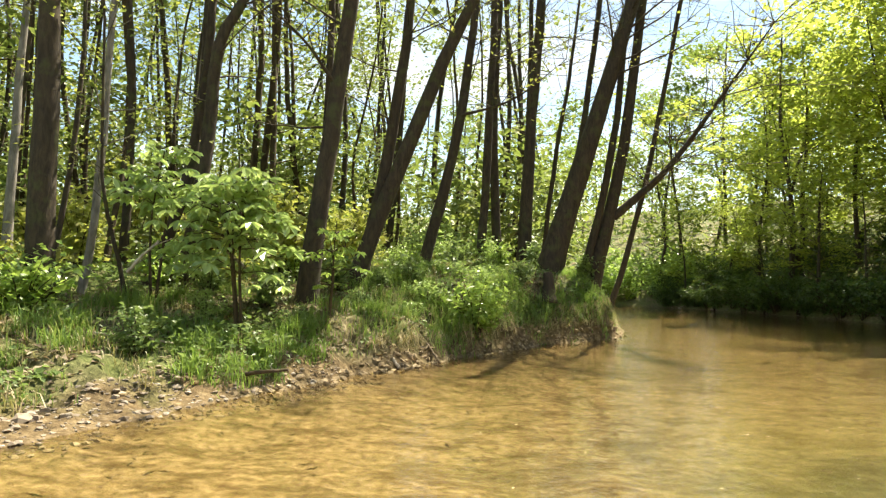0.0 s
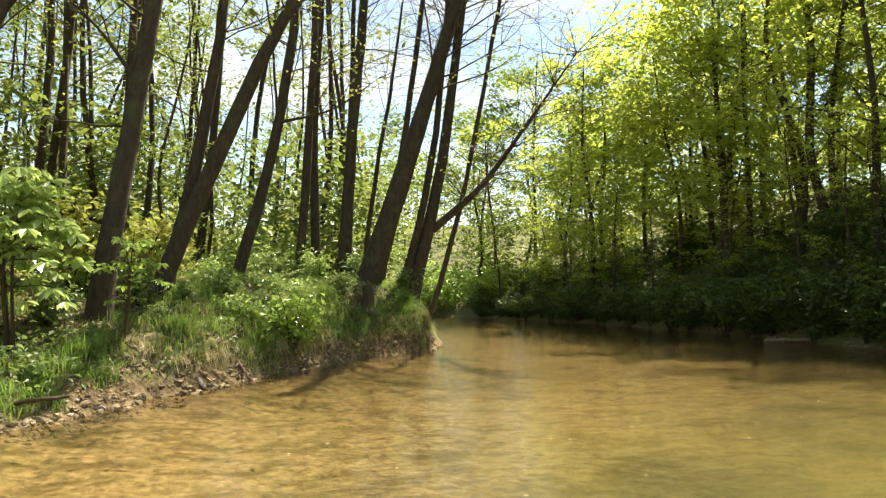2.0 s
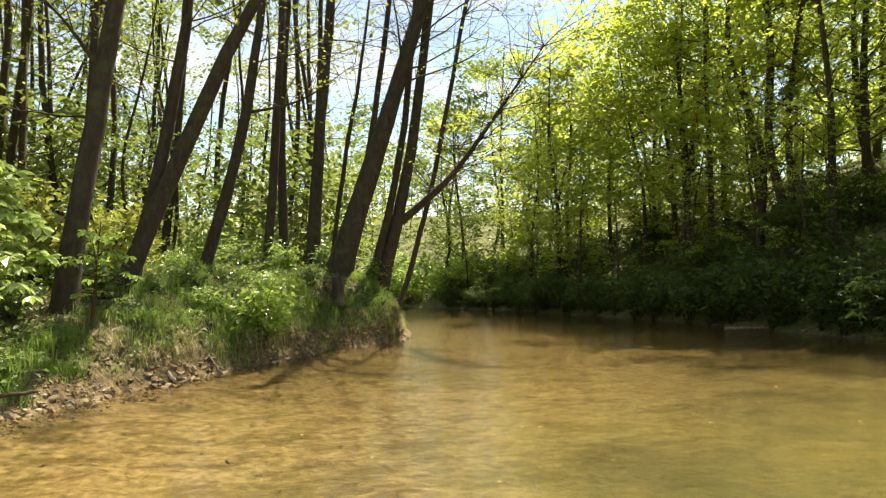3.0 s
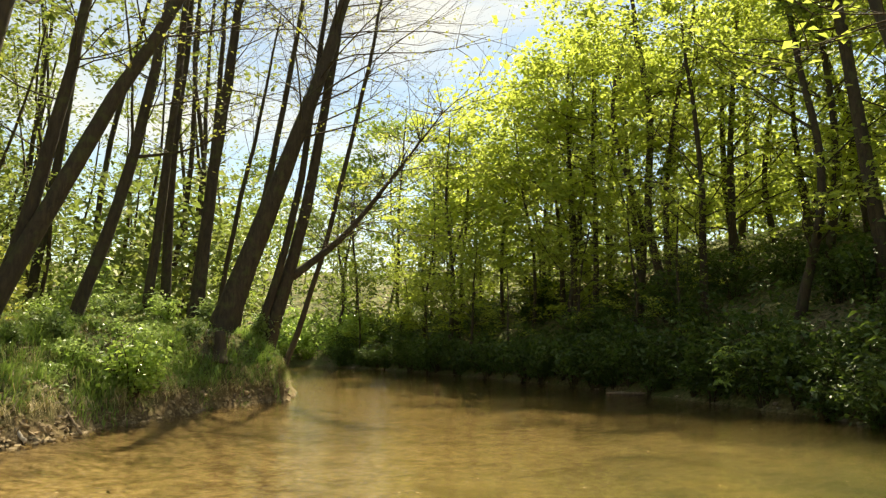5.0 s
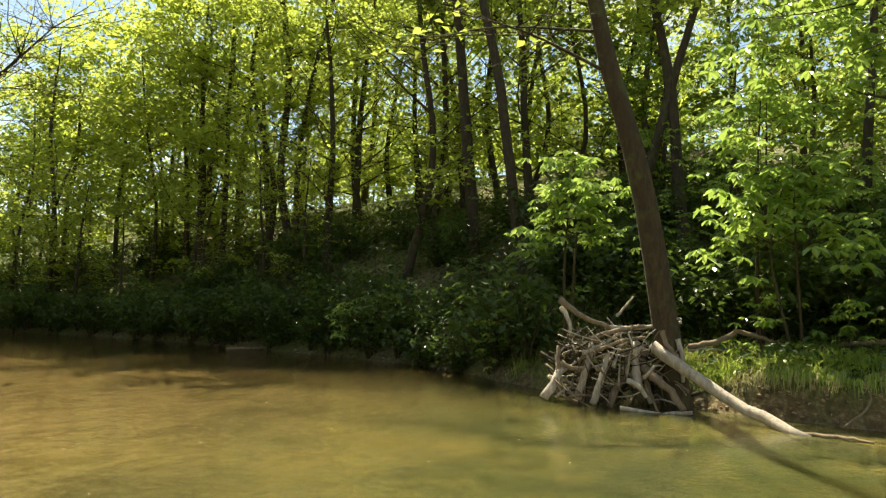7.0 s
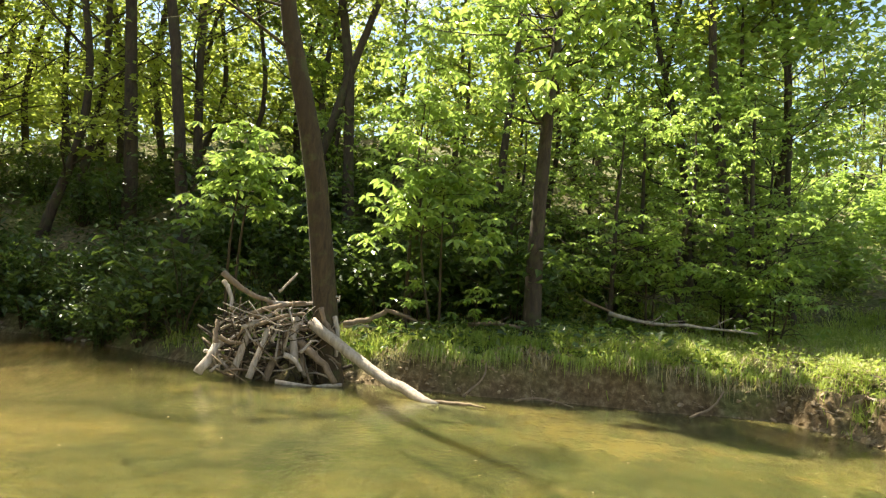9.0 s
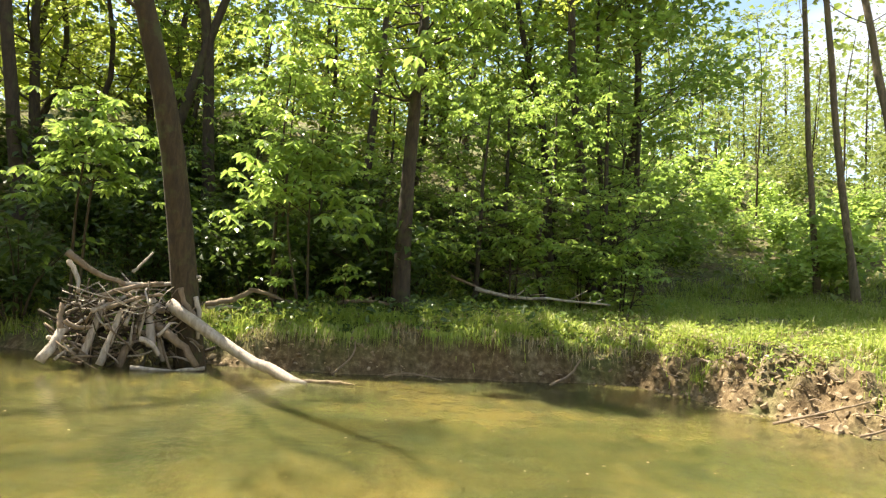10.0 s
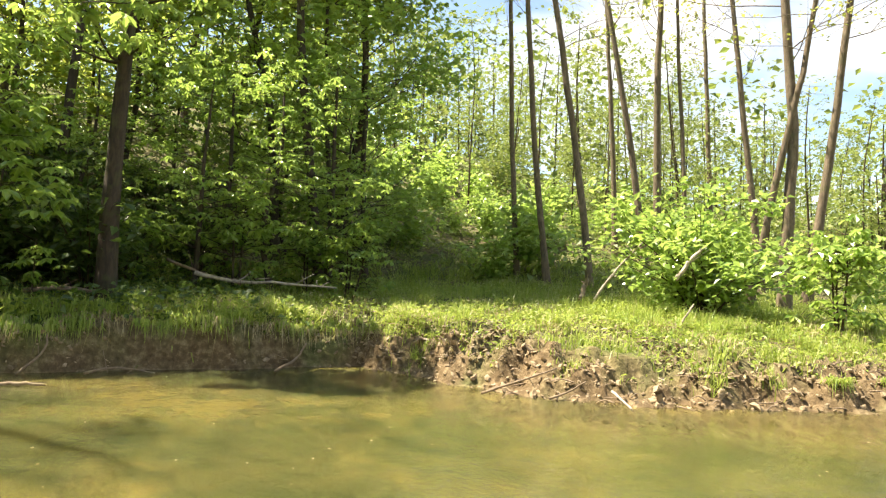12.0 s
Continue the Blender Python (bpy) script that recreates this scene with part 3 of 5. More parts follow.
def build_ground():
    az = np.concatenate([np.arange(-40, 84, 0.5), np.arange(84, 140, 0.32), np.arange(140, 160, 0.5), np.arange(160, 320, 4.0)])
    rad = np.unique(np.round(np.concatenate([np.linspace(0.2, 3.9, 14), np.linspace(4, 6.4, 21), np.linspace(6.4, 13, 111), np.linspace(13, 20, 59), np.geomspace(20, 420, 62)]), 3))
    a, r = np.meshgrid(np.radians(az), rad, indexing="ij")
    x, y = r * np.sin(a), r * np.cos(a)
    z, bare = land(x.ravel(), y.ravel())
    g = Geo()
    n, k = len(az), len(rad)
    i, j = np.meshgrid(np.arange(n), np.arange(k - 1), indexing="ij")
    ni = (i + 1) % n
    g.add(np.stack([x.ravel(), y.ravel(), z], 1), np.stack([i * k + j, i * k + j + 1, ni * k + j + 1, ni * k + j], -1).reshape(-1, 4))
    mid = land(0, 0)[0]
    g.add([(0, 0, mid[0])], np.zeros((0, 4)))
    fan = np.stack([np.full(n, n * k), np.arange(n) * k, ((np.arange(n) + 1) % n) * k], 1)
    g.f.append(fan)
    me = g.mesh("ground", GROUND)
    att = me.attributes.new("bare", "FLOAT", "POINT")
    att.data.foreach_set("value", np.append(bare, 0).astype(np.float32))
    tagged(new("ground", me), "river bed, muddy banks and leaf-littered forest floor", "ground", kind="structure")


def build_water():
    g = Geo()
    xs, ys = np.meshgrid(np.arange(-34, 30, 1.0), np.arange(-62, 76, 1.0), indexing="ij")
    s = shore(xs.ravel() + 0.5, ys.ravel() + 0.5)
    keep = s.reshape(xs.shape) < 1.8
    n, k = xs.shape
    i, j = np.meshgrid(np.arange(n - 1), np.arange(k - 1), indexing="ij")
    quads = np.stack([i * k + j, (i + 1) * k + j, (i + 1) * k + j + 1, i * k + j + 1], -1)[keep[:-1, :-1]]
    g.add(np.stack([xs.ravel(), ys.ravel(), np.zeros(xs.size)], 1), quads)
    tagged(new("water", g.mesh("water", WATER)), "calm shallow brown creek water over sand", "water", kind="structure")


build_ground()
build_water()


# ---- trees and shrubs ----
def grow(seed, pts, r0, limbs=14, reach=2.4, start=0.3, rise=0.5, twigs=4, count=400, leaf=0.1, wide=0.06,
         spread=0.3, flat=0.55, thin=0.25, sides=9, extra=(), fork=0.26, bias=(0.0, 0.0), clump=1, fingers=0):
    """Trunk, branches and leaves of one tree whose trunk follows pts, as three meshes in the making."""
    rng = np.random.default_rng(seed)
    trunk, branch, leaf_geo = Geo(), Geo(), Geo()
    limb_geos = []
    n = 22
    line = spline(pts, n)
    span = np.linalg.norm(line[-1] - line[0])
    line[2:] += np.cumsum(rng.normal(size=(n - 2, 3)) * span * 0.0012, axis=0) * [1, 1, 0]
    u = np.linspace(0, 1, n)
    rad = r0 * (thin + (1 - thin) * (1 - u) ** 0.9)
    rad = rad * (1 + 0.45 * np.exp(-u * span / (r0 * 4)))
    rad[-1] *= 0.3
    tube(trunk, line, rad, sides, rng, 0.07)
    spots, bough = [], [branch]

    def limb(p, d, length, r, depth):
        k = 6 if depth == 0 else 4
        seg = length / (k - 1)
        way, pp = d / np.linalg.norm(d), [p]
        for _ in range(k - 1):
            way = way + rng.normal(size=3) * 0.16 + np.array([0, 0, 0.06])
            way /= np.linalg.norm(way)
            pp.append(pp[-1] + way * seg)
        pp = np.array(pp)
        tube(bough[0], pp, r * np.linspace(1, 0.25, k), 4 if depth == 0 and sides > 5 else 3)
        if depth == 0:
            for _ in range(twigs):
                i = rng.integers(1, k)
                side = np.cross(way, [0, 0, 1]) * rng.choice([-1, 1])
                limb(pp[i], way * 0.6 + side * rng.uniform(0.4, 1.0) + [0, 0, rng.normal() * 0.25], length * rng.uniform(0.3, 0.55), r * 0.4, 1)
            spots.append(pp[3:])
        else:
            spots.append(pp[1:])

    for _ in range(limbs):
        t = start + (0.98 - start) * rng.random() ** 0.85
        i = min(int(t * (n - 1)), n - 2)
        p = line[i] + (line[i + 1] - line[i]) * (t * (n - 1) - i)
        az = rng.random() * 2 * math.pi
        d = np.array([math.cos(az) + bias[0], math.sin(az) + bias[1], rise * rng.uniform(0.3, 1.5)])
        shape = 0.45 + 0.75 * math.sin(math.pi * min(1, (t - start) / (1.02 - start)) ** 0.8)
        bough[0] = Geo()
        limb_geos.append(bough[0])
        limb(p, d, reach * shape * rng.uniform(0.7, 1.2), max(0.009, rad[i] * fork), 0)
    for e in extra:
        ln = spline([q for q in e[0]], 14)
        bough[0] = Geo()
        limb_geos.append(bough[0])
        tube(bough[0], ln, e[1] * np.linspace(1, 0.12, 14), 7, rng, 0.05)
        for i in range(3, 14):
            for _ in range(e[2]):
                d = np.array([rng.normal(), rng.normal(), rng.uniform(-0.2, 0.9)])
                if i % 2 and e[2] > 4:
                    limb(ln[i], d, rng.uniform(1.2, 3.4), 0.017, 0)
                else:
                    limb(ln[i], d, rng.uniform(0.6, 2.2), 0.013, 1)
    if spots and count:
        at = np.concatenate(spots)
        few = max(1, count // (fingers or clump))
        at = at[rng.integers(0, len(at), few)] + rng.normal(size=(few, 3)) * spread * [1, 1, 0.4]
        if fingers:
            whorls(leaf_geo, at, leaf, wide, rng, fingers)
        else:
            at = np.repeat(at, clump, 0)
            if clump > 1:
                at += rng.normal(size=at.shape) * leaf * [1.05, 1.05, 0.22]
            leaves(leaf_geo, at, leaf, wide, rng, flat)
    return trunk, limb_geos, leaf_geo


def joined(geos):
    g = Geo()
    for o in geos:
        for v in o.v:
            g.v.append(v)
        for f in o.f:
            g.f.append(f + g.n)
        g.n += o.n
    return g


def planted(name, at, geos, bark, leaf_mat, label, category="tree", group="", boughs=False):
    """Makes a thing of a trunk, boughs and leaves; boughs: each bough a part of its own."""
    ob = new(name)
    ob.empty_display_size = 0.3
    ob.location = at
    tagged(ob, label, category, group)
    trunk, limbs, crown = geos
    if boughs:
        for g in limbs:
            part("branch", g.mesh("branch", bark), ob)
    elif limbs:
        trunk = joined([trunk, *limbs])
    stem = part("trunk" if category == "tree" else "stem", trunk.mesh("trunk", bark), ob)
    if category != "tree":
        tagged(stem, kind="stuff")
    if crown.v:
        tagged(part("crown", crown.mesh("crown", leaf_mat, False), ob), kind="stuff")
    return ob


def tree(pts, r, bark, leaf_mat, label, tall=8.0, group="", name="tree", **kw):
    """A tree whose trunk runs through the given places and on above them."""
    p = np.asarray(pts, float)
    d = p[1] - p[0]
    gz = height(p[0, 0], p[0, 1])
    if p[0, 2] > gz - 0.2:
        foot = p[0] - d / d[2] * (p[0, 2] - gz)
        foot[2] = height(foot[0], foot[1]) - 0.25
        p = np.vstack([foot, p]) if p[0, 2] - foot[2] > 0.6 else np.vstack([foot, p[1:]])
    d = p[-1] - p[-2]
    d /= np.linalg.norm(d)
    for _ in range(3):
        d = d + np.array([0, 0, 0.12])
        d /= np.linalg.norm(d)
        p = np.vstack([p, p[-1] + d * tall / 3])
    base = p[0].copy()
    kw["extra"] = [([np.asarray(q) - base for q in e[0]], *e[1:]) for e in kw.get("extra", ())]
    geos = grow(int(abs(base[0] * 1000 + base[1] * 77)) + 5, p - base, r, **kw)
    return planted(name, base, geos, bark, leaf_mat, label, "tree", group, True)


def shrub_geos(seed, tall, wide, stems, count, leaf, leaf_w, flat=0.5, spread=0.16):
    rng = np.random.default_rng(seed)
    trunk, leaf_geo = Geo(), Geo()
    spots = []
    for k in range(stems):
        az = rng.random() * 2 * math.pi
        out = rng.random() ** 0.6 * wide
        top = np.array([math.cos(az) * out, math.sin(az) * out, tall * (1 - 0.45 * (out / wide) ** 2) * rng.uniform(0.7, 1.05)])
        ln = spline([np.array([math.cos(az), math.sin(az), 0]) * 0.06 + [0, 0, -0.1], top * [0.35, 0.35, 0.55], top], 7)
        tube(trunk, ln, np.linspace(0.022, 0.006, 7) * (tall / 2) ** 0.5, 3)
        spots.append(ln[2:])
        for _ in range(5):
            i = rng.integers(2, 7)
            d = rng.normal(size=3) * [1, 1, 0.35]
            e = ln[i] + d / np.linalg.norm(d) * rng.uniform(0.2, 0.55) * wide * 0.6
            l2 = spline([ln[i], e], 4)
            spots.append(l2[1:])
    at = np.concatenate(spots)
    at = at[rng.integers(0, len(at), count)] + rng.normal(size=(count, 3)) * spread * [1, 1, 0.6]
    at[:, 2] = np.maximum(at[:, 2], 0.05)
    leaves(leaf_geo, at, leaf, leaf_w, rng, flat, 0.25)
    return trunk, [], leaf_geo


def sapling_geos(seed, low, tall, wide, tiers, count, leaf, leaf_w, stems=2):
    """A young tree whose leaf fans lie in tiers between two heights."""
    rng = np.random.default_rng(seed)
    trunk, leaf_geo = Geo(), Geo()
    spots = []
    for k in range(stems):
        az = rng.random() * 6.28
        off = np.array([math.cos(az), math.sin(az), 0]) * wide * 0.25 * (k > 0)
        top = off + [rng.normal() * 0.1, rng.normal() * 0.1, tall * (1 - 0.15 * k)]
        ln = spline([off * 0.3 + [0, 0, -0.15], off + [rng.normal() * 0.06, rng.normal() * 0.06, tall * 0.5], top], 10)
        tube(trunk, ln, np.linspace(0.014 + 0.006 * tall, 0.006, 10), 5)
        spots.append(ln[-2:])
        for i in range(tiers):
            u = (i + rng.uniform(0.2, 0.8)) / tiers
            z = low + (tall * 0.97 - low) * u
            f = np.clip(z / (tall * (1 - 0.15 * k)), 0, 0.99) * 9
            at = ln[int(f)] + (ln[min(9, int(f) + 1)] - ln[int(f)]) * (f % 1)
            for a in rng.random() * 6.28 + np.arange(5) * 1.257 + rng.normal(size=5) * 0.3:
                r = wide * (1 - 0.55 * u ** 2) * rng.uniform(0.55, 1.05)
                d = np.array([math.cos(a), math.sin(a), 0]) * r
                l2 = spline([at, at + d * 0.55 + [0, 0, rng.uniform(0.0, 0.3) * r], at + d + [0, 0, rng.uniform(-0.4, 0.15) * r]], 6)
                tube(trunk, l2, np.linspace(0.01, 0.004, 6), 3)
                spots.append(l2[3:])
    at = np.concatenate(spots)
    at = at[rng.integers(0, len(at), count)] + rng.normal(size=(count, 3)) * leaf * [0.75, 0.75, 0.2]
    whorls(leaf_geo, at, leaf, leaf_w, rng)
    return trunk, [], leaf_geo


def scatter(seed, count, xlo, xhi, ylo, yhi, smin, smax, left=None, apart=0.0, avoid=()):
    """Places on land within a box, at smin to smax from the water; left: which bank."""
    rng = np.random.default_rng(seed)
    got = []
    for _ in range(60):
        x, y = rng.uniform(xlo, xhi, 400), rng.uniform(ylo, yhi, 400)
        s = shore(x, y)
        ok = (s > smin) & (s < smax)
        if left is not None:
            ok &= (x < 6 + 0.22 * y) == left
        for a, b in zip(x[ok], y[ok]):
            if apart and any(abs(a - c) < apart and abs(b - d) < apart and math.hypot(a - c, b - d) < apart for c, d in got):
                continue
            if any(math.hypot(a - c, b - d) < e for c, d, e in avoid):
                continue
            got.append((a, b))
            if len(got) == count:
                return got
    return got


def thicket(name, label, seed, geos, places, lo, hi, leaf_mat):
    """Many far bushes as one mass of leaves."""
    rng = random.Random(seed)
    g = Geo()
    for i, (x, y) in enumerate(places):
        k = geos[i % len(geos)][2]
        a, s = rng.uniform(0, 6.28), rng.uniform(lo, hi)
        c, d = math.cos(a) * s, math.sin(a) * s
        turn = np.array([[c, -d, 0], [d, c, 0], [0, 0, s]])
        for v, f in zip(k.v, k.f):
            g.add(v @ turn.T + [x, y, height(x, y) - 0.1], f)
    tagged(new(name, g.mesh(name, leaf_mat, False)), label, "undergrowth", kind="stuff")


def strew(kinds, places, seed, lo, hi, sink=0.1, tip=3.0):
    """Copies of the kinds at the places; the kinds themselves take the first ones."""
    rng = random.Random(seed)
    for i, (x, y) in enumerate(places):
        s = rng.uniform(lo, hi)
        m = pose(x, y, height(x, y) - sink, rng.uniform(-tip, tip), rng.uniform(-tip, tip), rng.uniform(0, 360)) @ Matrix.Scale(s, 4)
        if i < len(kinds):
            kinds[i].matrix_basis = m
        else:
            copy_thing(kinds[i % len(kinds)], m)


ALDER = "tall slender dark-barked tree leaning over the creek, sparse new leaves"
BARE = dict(limbs=19, reach=3.0, start=0.32, rise=0.5, twigs=6, count=480, leaf=0.12, wide=0.085, spread=0.14, fork=0.17)
SLIM = dict(limbs=12, reach=1.6, start=0.25, rise=0.6, twigs=4, count=420, leaf=0.1, wide=0.07, spread=0.16, sides=7)
LEAN = "trees on the near bank"


def left_bank_trees():
    def t(pts, r, bark=BARK_DARK, label=ALDER, tall=7.0, **kw):
        tree(pts, r, bark, LEAF_PALE, label, tall, LEAN, **{**BARE, **kw})

    def s(pts, r, bark=BARK_DARK, label="thin young tree with sparse pale spring leaves", tall=5.0, **kw):
        tree(pts, r, bark, LEAF_PALE, label, tall, LEAN, **{**SLIM, **kw})
    t([(-5.74, 10.50, 1.47), (-5.72, 10.51, 3.98), (-5.70, 10.52, 5.75)], 0.238)
    s([(-7.41, 12.43, 1.67), (-7.38, 12.45, 4.43), (-7.32, 12.48, 6.00)], 0.084, BARK_GREY, "slender pale grey-barked young tree on the bank")
    s([(-5.66, 11.66, 1.62), (-5.48, 11.74, 3.90), (-5.36, 11.80, 6.29)], 0.086, BARK_GREY, "slender pale grey-barked young tree on the bank")
    s([(-6.19, 11.84, 2.15), (-5.96, 11.96, 4.83), (-5.93, 11.98, 6.35)], 0.055)
    s([(-4.95, 11.43, 1.60), (-5.20, 11.32, 2.78), (-5.23, 11.31, 3.62)], 0.041)
    t([(-4.28, 12.75, 1.82), (-3.99, 12.84, 3.95), (-3.86, 12.88, 5.91), (-3.40, 13.00, 6.85)], 0.156)
    t([(-5.09, 12.99, 1.60), (-4.52, 13.19, 3.24), (-4.17, 13.31, 5.60), (-4.07, 13.34, 6.97)], 0.116)
    t([(-2.05, 12.76, 1.74), (-1.79, 12.80, 4.20), (-1.46, 12.84, 6.83)], 0.225, extra=[([(-1.68, 12.8, 5.2), (-2.3, 12.5, 6.0), (-3.3, 12.2, 6.8)], 0.04, 2)])
    t([(-2.39, 15.75, 2.07), (-2.23, 15.77, 5.36), (-2.20, 15.77, 8.05)], 0.119)
    t([(-1.26, 14.67, 1.85), (-0.32, 14.71, 4.27), (0.46, 14.70, 6.28), (1.07, 14.67, 7.67)], 0.196)
    t([(-1.16, 14.88, 1.92), (-0.69, 14.90, 3.92), (-0.35, 14.91, 6.33), (-0.18, 14.91, 7.74)], 0.161)
    t([(0.18, 17.91, 2.19), (0.75, 17.89, 4.59), (1.11, 17.87, 6.72), (1.36, 17.86, 9.02)], 0.178, extra=[([(0.98, 17.85, 5.85), (2.4, 17.5, 6.25), (3.7, 17.1, 7.2)], 0.045, 2)])
    t([(1.90, 20.82, 2.68), (2.05, 20.80, 6.71), (2.17, 20.79, 10.27)], 0.156, limbs=30, reach=4.8, twigs=8, fork=0.15, start=0.3, bias=(0.75, -0.15))
    t([(2.44, 21.26, 2.71), (2.30, 21.28, 6.83), (2.42, 21.27, 10.48)], 0.169, limbs=30, reach=4.8, twigs=8, fork=0.15, start=0.3, bias=(0.75, -0.15))
    t([(3.15, 20.66, 1.99), (3.48, 20.61, 6.69), (3.76, 20.56, 10.22)], 0.191, limbs=30, reach=4.8, twigs=8, fork=0.15, start=0.3, bias=(0.75, -0.15))
    t([(3.61, 23.63, 2.86), (3.85, 23.59, 7.44), (3.97, 23.57, 11.49)], 0.119, limbs=30, reach=4.8, twigs=8, fork=0.15, start=0.3, bias=(0.75, -0.15))
    t([(3.64, 19.16, 1.93), (4.64, 18.94, 5.00), (5.39, 18.73, 7.54), (5.91, 18.57, 9.44)], 0.291, limbs=30, reach=4.8, twigs=8, fork=0.15, start=0.3, bias=(0.75, -0.15))
    t([(4.80, 19.93, 1.66), (5.51, 19.74, 4.83), (5.91, 19.62, 8.18), (6.07, 19.57, 9.87)], 0.128, limbs=30, reach=4.8, twigs=8, fork=0.15, start=0.3, bias=(0.75, -0.15))
    t([(5.14, 19.94, 1.66), (6.01, 19.70, 5.67), (6.48, 19.54, 9.86)], 0.188, extra=[([(5.69, 19.79, 3.41), (7.13, 19.32, 4.78), (8.41, 18.79, 6.65), (9.73, 18.14, 8.72)], 0.128, 8)])
    s([(6.23, 20.46, 2.02), (6.95, 20.23, 5.10), (7.81, 19.91, 10.05)], 0.098, limbs=30, reach=4.8, twigs=8, fork=0.15, start=0.3, bias=(0.75, -0.15))
    t([(5.05, 23.36, 3.06), (5.70, 23.21, 7.38), (6.17, 23.08, 11.34)], 0.139, limbs=30, reach=4.8, twigs=8, fork=0.15, start=0.3, bias=(0.75, -0.15))
    s([(4.33, 23.50, 2.47), (4.76, 23.42, 6.22), (5.14, 23.34, 8.40)], 0.099, limbs=30, reach=4.8, twigs=8, fork=0.15, start=0.3, bias=(0.75, -0.15))


left_bank_trees()

LEAFY = dict(limbs=18, reach=2.3, start=0.3, rise=0.35, twigs=5, count=1700, leaf=0.19, wide=0.13, spread=0.24, clump=8)
HILL = "trees on the wooded slope"


def right_bank_trees():
    def t(pts, r, bark=BARK_DARK, label="leafy tree with bright yellow-green spring foliage on the slope", tall=6.0, leaf_mat=LEAF_SPRING, **kw):
        tree(pts, r, bark, leaf_mat, label, tall, HILL, **{**LEAFY, **kw})
    t([(20.62, 19.76, 4.34), (20.28, 20.10, 7.00), (20.39, 19.99, 11.16), (20.1, 20.2, 14.03)], 0.19, tall=4.0, reach=3.0, count=4200)
    t([(20.67, 19.42, 4.79), (20.70, 19.39, 7.50), (21.15, 19.25, 11.1), (21.6, 18.9, 13.8)], 0.131, tall=4.0, reach=3.0, count=4200)
    # LEAF_MID on the next two: shade on their crowns put into leaf colour
    t([(19.35, 10.59, 4.37), (19.16, 10.93, 9.05), (19.04, 11.15, 11.94)], 0.227, tall=3.0, start=0.4, reach=2.2, count=2400, leaf_mat=LEAF_MID)
    t([(18.19, 8.45, 4.15), (17.95, 8.96, 8.07), (17.64, 9.54, 11.04)], 0.182, tall=3.0, start=0.6, reach=2.0, count=500, bias=(0.5, 0.4), leaf_mat=LEAF_MID)
    t([(11.48, 2.52, 0.33), (11.38, 2.96, 3.36), (11.20, 3.58, 5.77), (11.11, 3.84, 7.12)], 0.25, BARK_WARM, "leaning bare-stemmed trunk rising from the driftwood at the water", limbs=6, start=0.85, count=140, tall=5.5, thin=0.12, extra=[([(11.2, 3.6, 5.64), (10.4, 4.74, 6.25), (9.5, 5.9, 6.55)], 0.035, 1), ([(11.18, 3.7, 6.35), (10.1, 5.2, 6.3), (9.2, 6.3, 5.85)], 0.028, 1)])
    t([(18.66, 3.88, 4.10), (18.61, 4.11, 7.62), (18.52, 4.52, 10.12)], 0.173, tall=2.0, count=1800, start=0.42)
    t([(18.63, 4.03, 7.94), (18.70, 3.66, 9.24), (18.78, 3.26, 10.54)], 0.126, tall=2.0, count=1800, start=0.42)
    t([(13.39, -1.00, 1.04), (13.39, -1.00, 4.35), (13.38, -1.10, 6.54)], 0.15, BARK_DARK, "sunlit tree with large bright drooping leaves on the grassy bank", count=2400, limbs=22, leaf=0.23, wide=0.1, start=0.2, reach=2.0, tall=2.0, rise=0.05, spread=0.16, fingers=5, bias=(-0.3, 0.3), leaf_mat=LEAF_GREEN)
    t([(16.89, -6.01, 2.84), (17.04, -5.56, 6.54), (17.10, -5.38, 9.28)], 0.141, tall=2.0, count=1800, start=0.42)
    t([(17.93, -0.18, 2.98), (17.92, -0.35, 5.69), (17.92, -0.50, 8.15)], 0.126, tall=2.0, count=1800, start=0.42)
    t([(18.65, -7.00, 4.30), (18.72, -6.83, 6.77), (18.75, -6.73, 8.78)], 0.083, tall=2.0, count=1800, start=0.42)


right_bank_trees()


def meadow_trees():
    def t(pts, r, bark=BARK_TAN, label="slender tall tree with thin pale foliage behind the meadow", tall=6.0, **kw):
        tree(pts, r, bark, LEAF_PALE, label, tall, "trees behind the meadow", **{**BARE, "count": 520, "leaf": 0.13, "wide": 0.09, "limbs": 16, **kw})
    t([(17.70, -13.11, 1.82), (17.88, -12.87, 6.38), (18.00, -12.70, 10.86)], 0.094)
    t([(16.35, -13.23, 1.84), (16.66, -12.83, 6.17), (16.88, -12.54, 10.43)], 0.104)
    t([(14.77, -13.53, 1.87), (15.18, -13.07, 6.28), (15.62, -12.54, 9.99)], 0.132)
    t([(16.57, -17.40, 3.54), (16.97, -17.01, 7.03), (17.51, -16.45, 11.23)], 0.134)
    t([(17.56, -19.21, 4.76), (17.69, -19.09, 9.16), (17.66, -19.11, 11.93)], 0.154)
    t([(16.93, -19.77, 6.00), (17.06, -19.66, 9.33), (17.15, -19.57, 12.29)], 0.086)
    t([(18.76, -23.44, 6.68), (18.93, -23.31, 10.48), (19.10, -23.17, 13.87)], 0.109)
    t([(13.99, -19.53, 5.05), (14.25, -19.34, 7.84), (14.53, -19.13, 11.28)], 0.119)
    t([(10.93, -16.78, 3.09), (10.86, -16.82, 6.08), (11.05, -16.70, 9.46)], 0.172)
    t([(10.86, -16.82, 6.38), (10.69, -16.93, 7.42), (10.47, -17.07, 9.36)], 0.093)
    t([(11.27, -18.92, 3.90), (10.87, -19.15, 6.93), (10.60, -19.30, 9.96)], 0.138)
    t([(19.31, -18.91, 2.48), (19.47, -18.74, 8.40), (19.61, -18.60, 11.54)], 0.107)


meadow_trees()


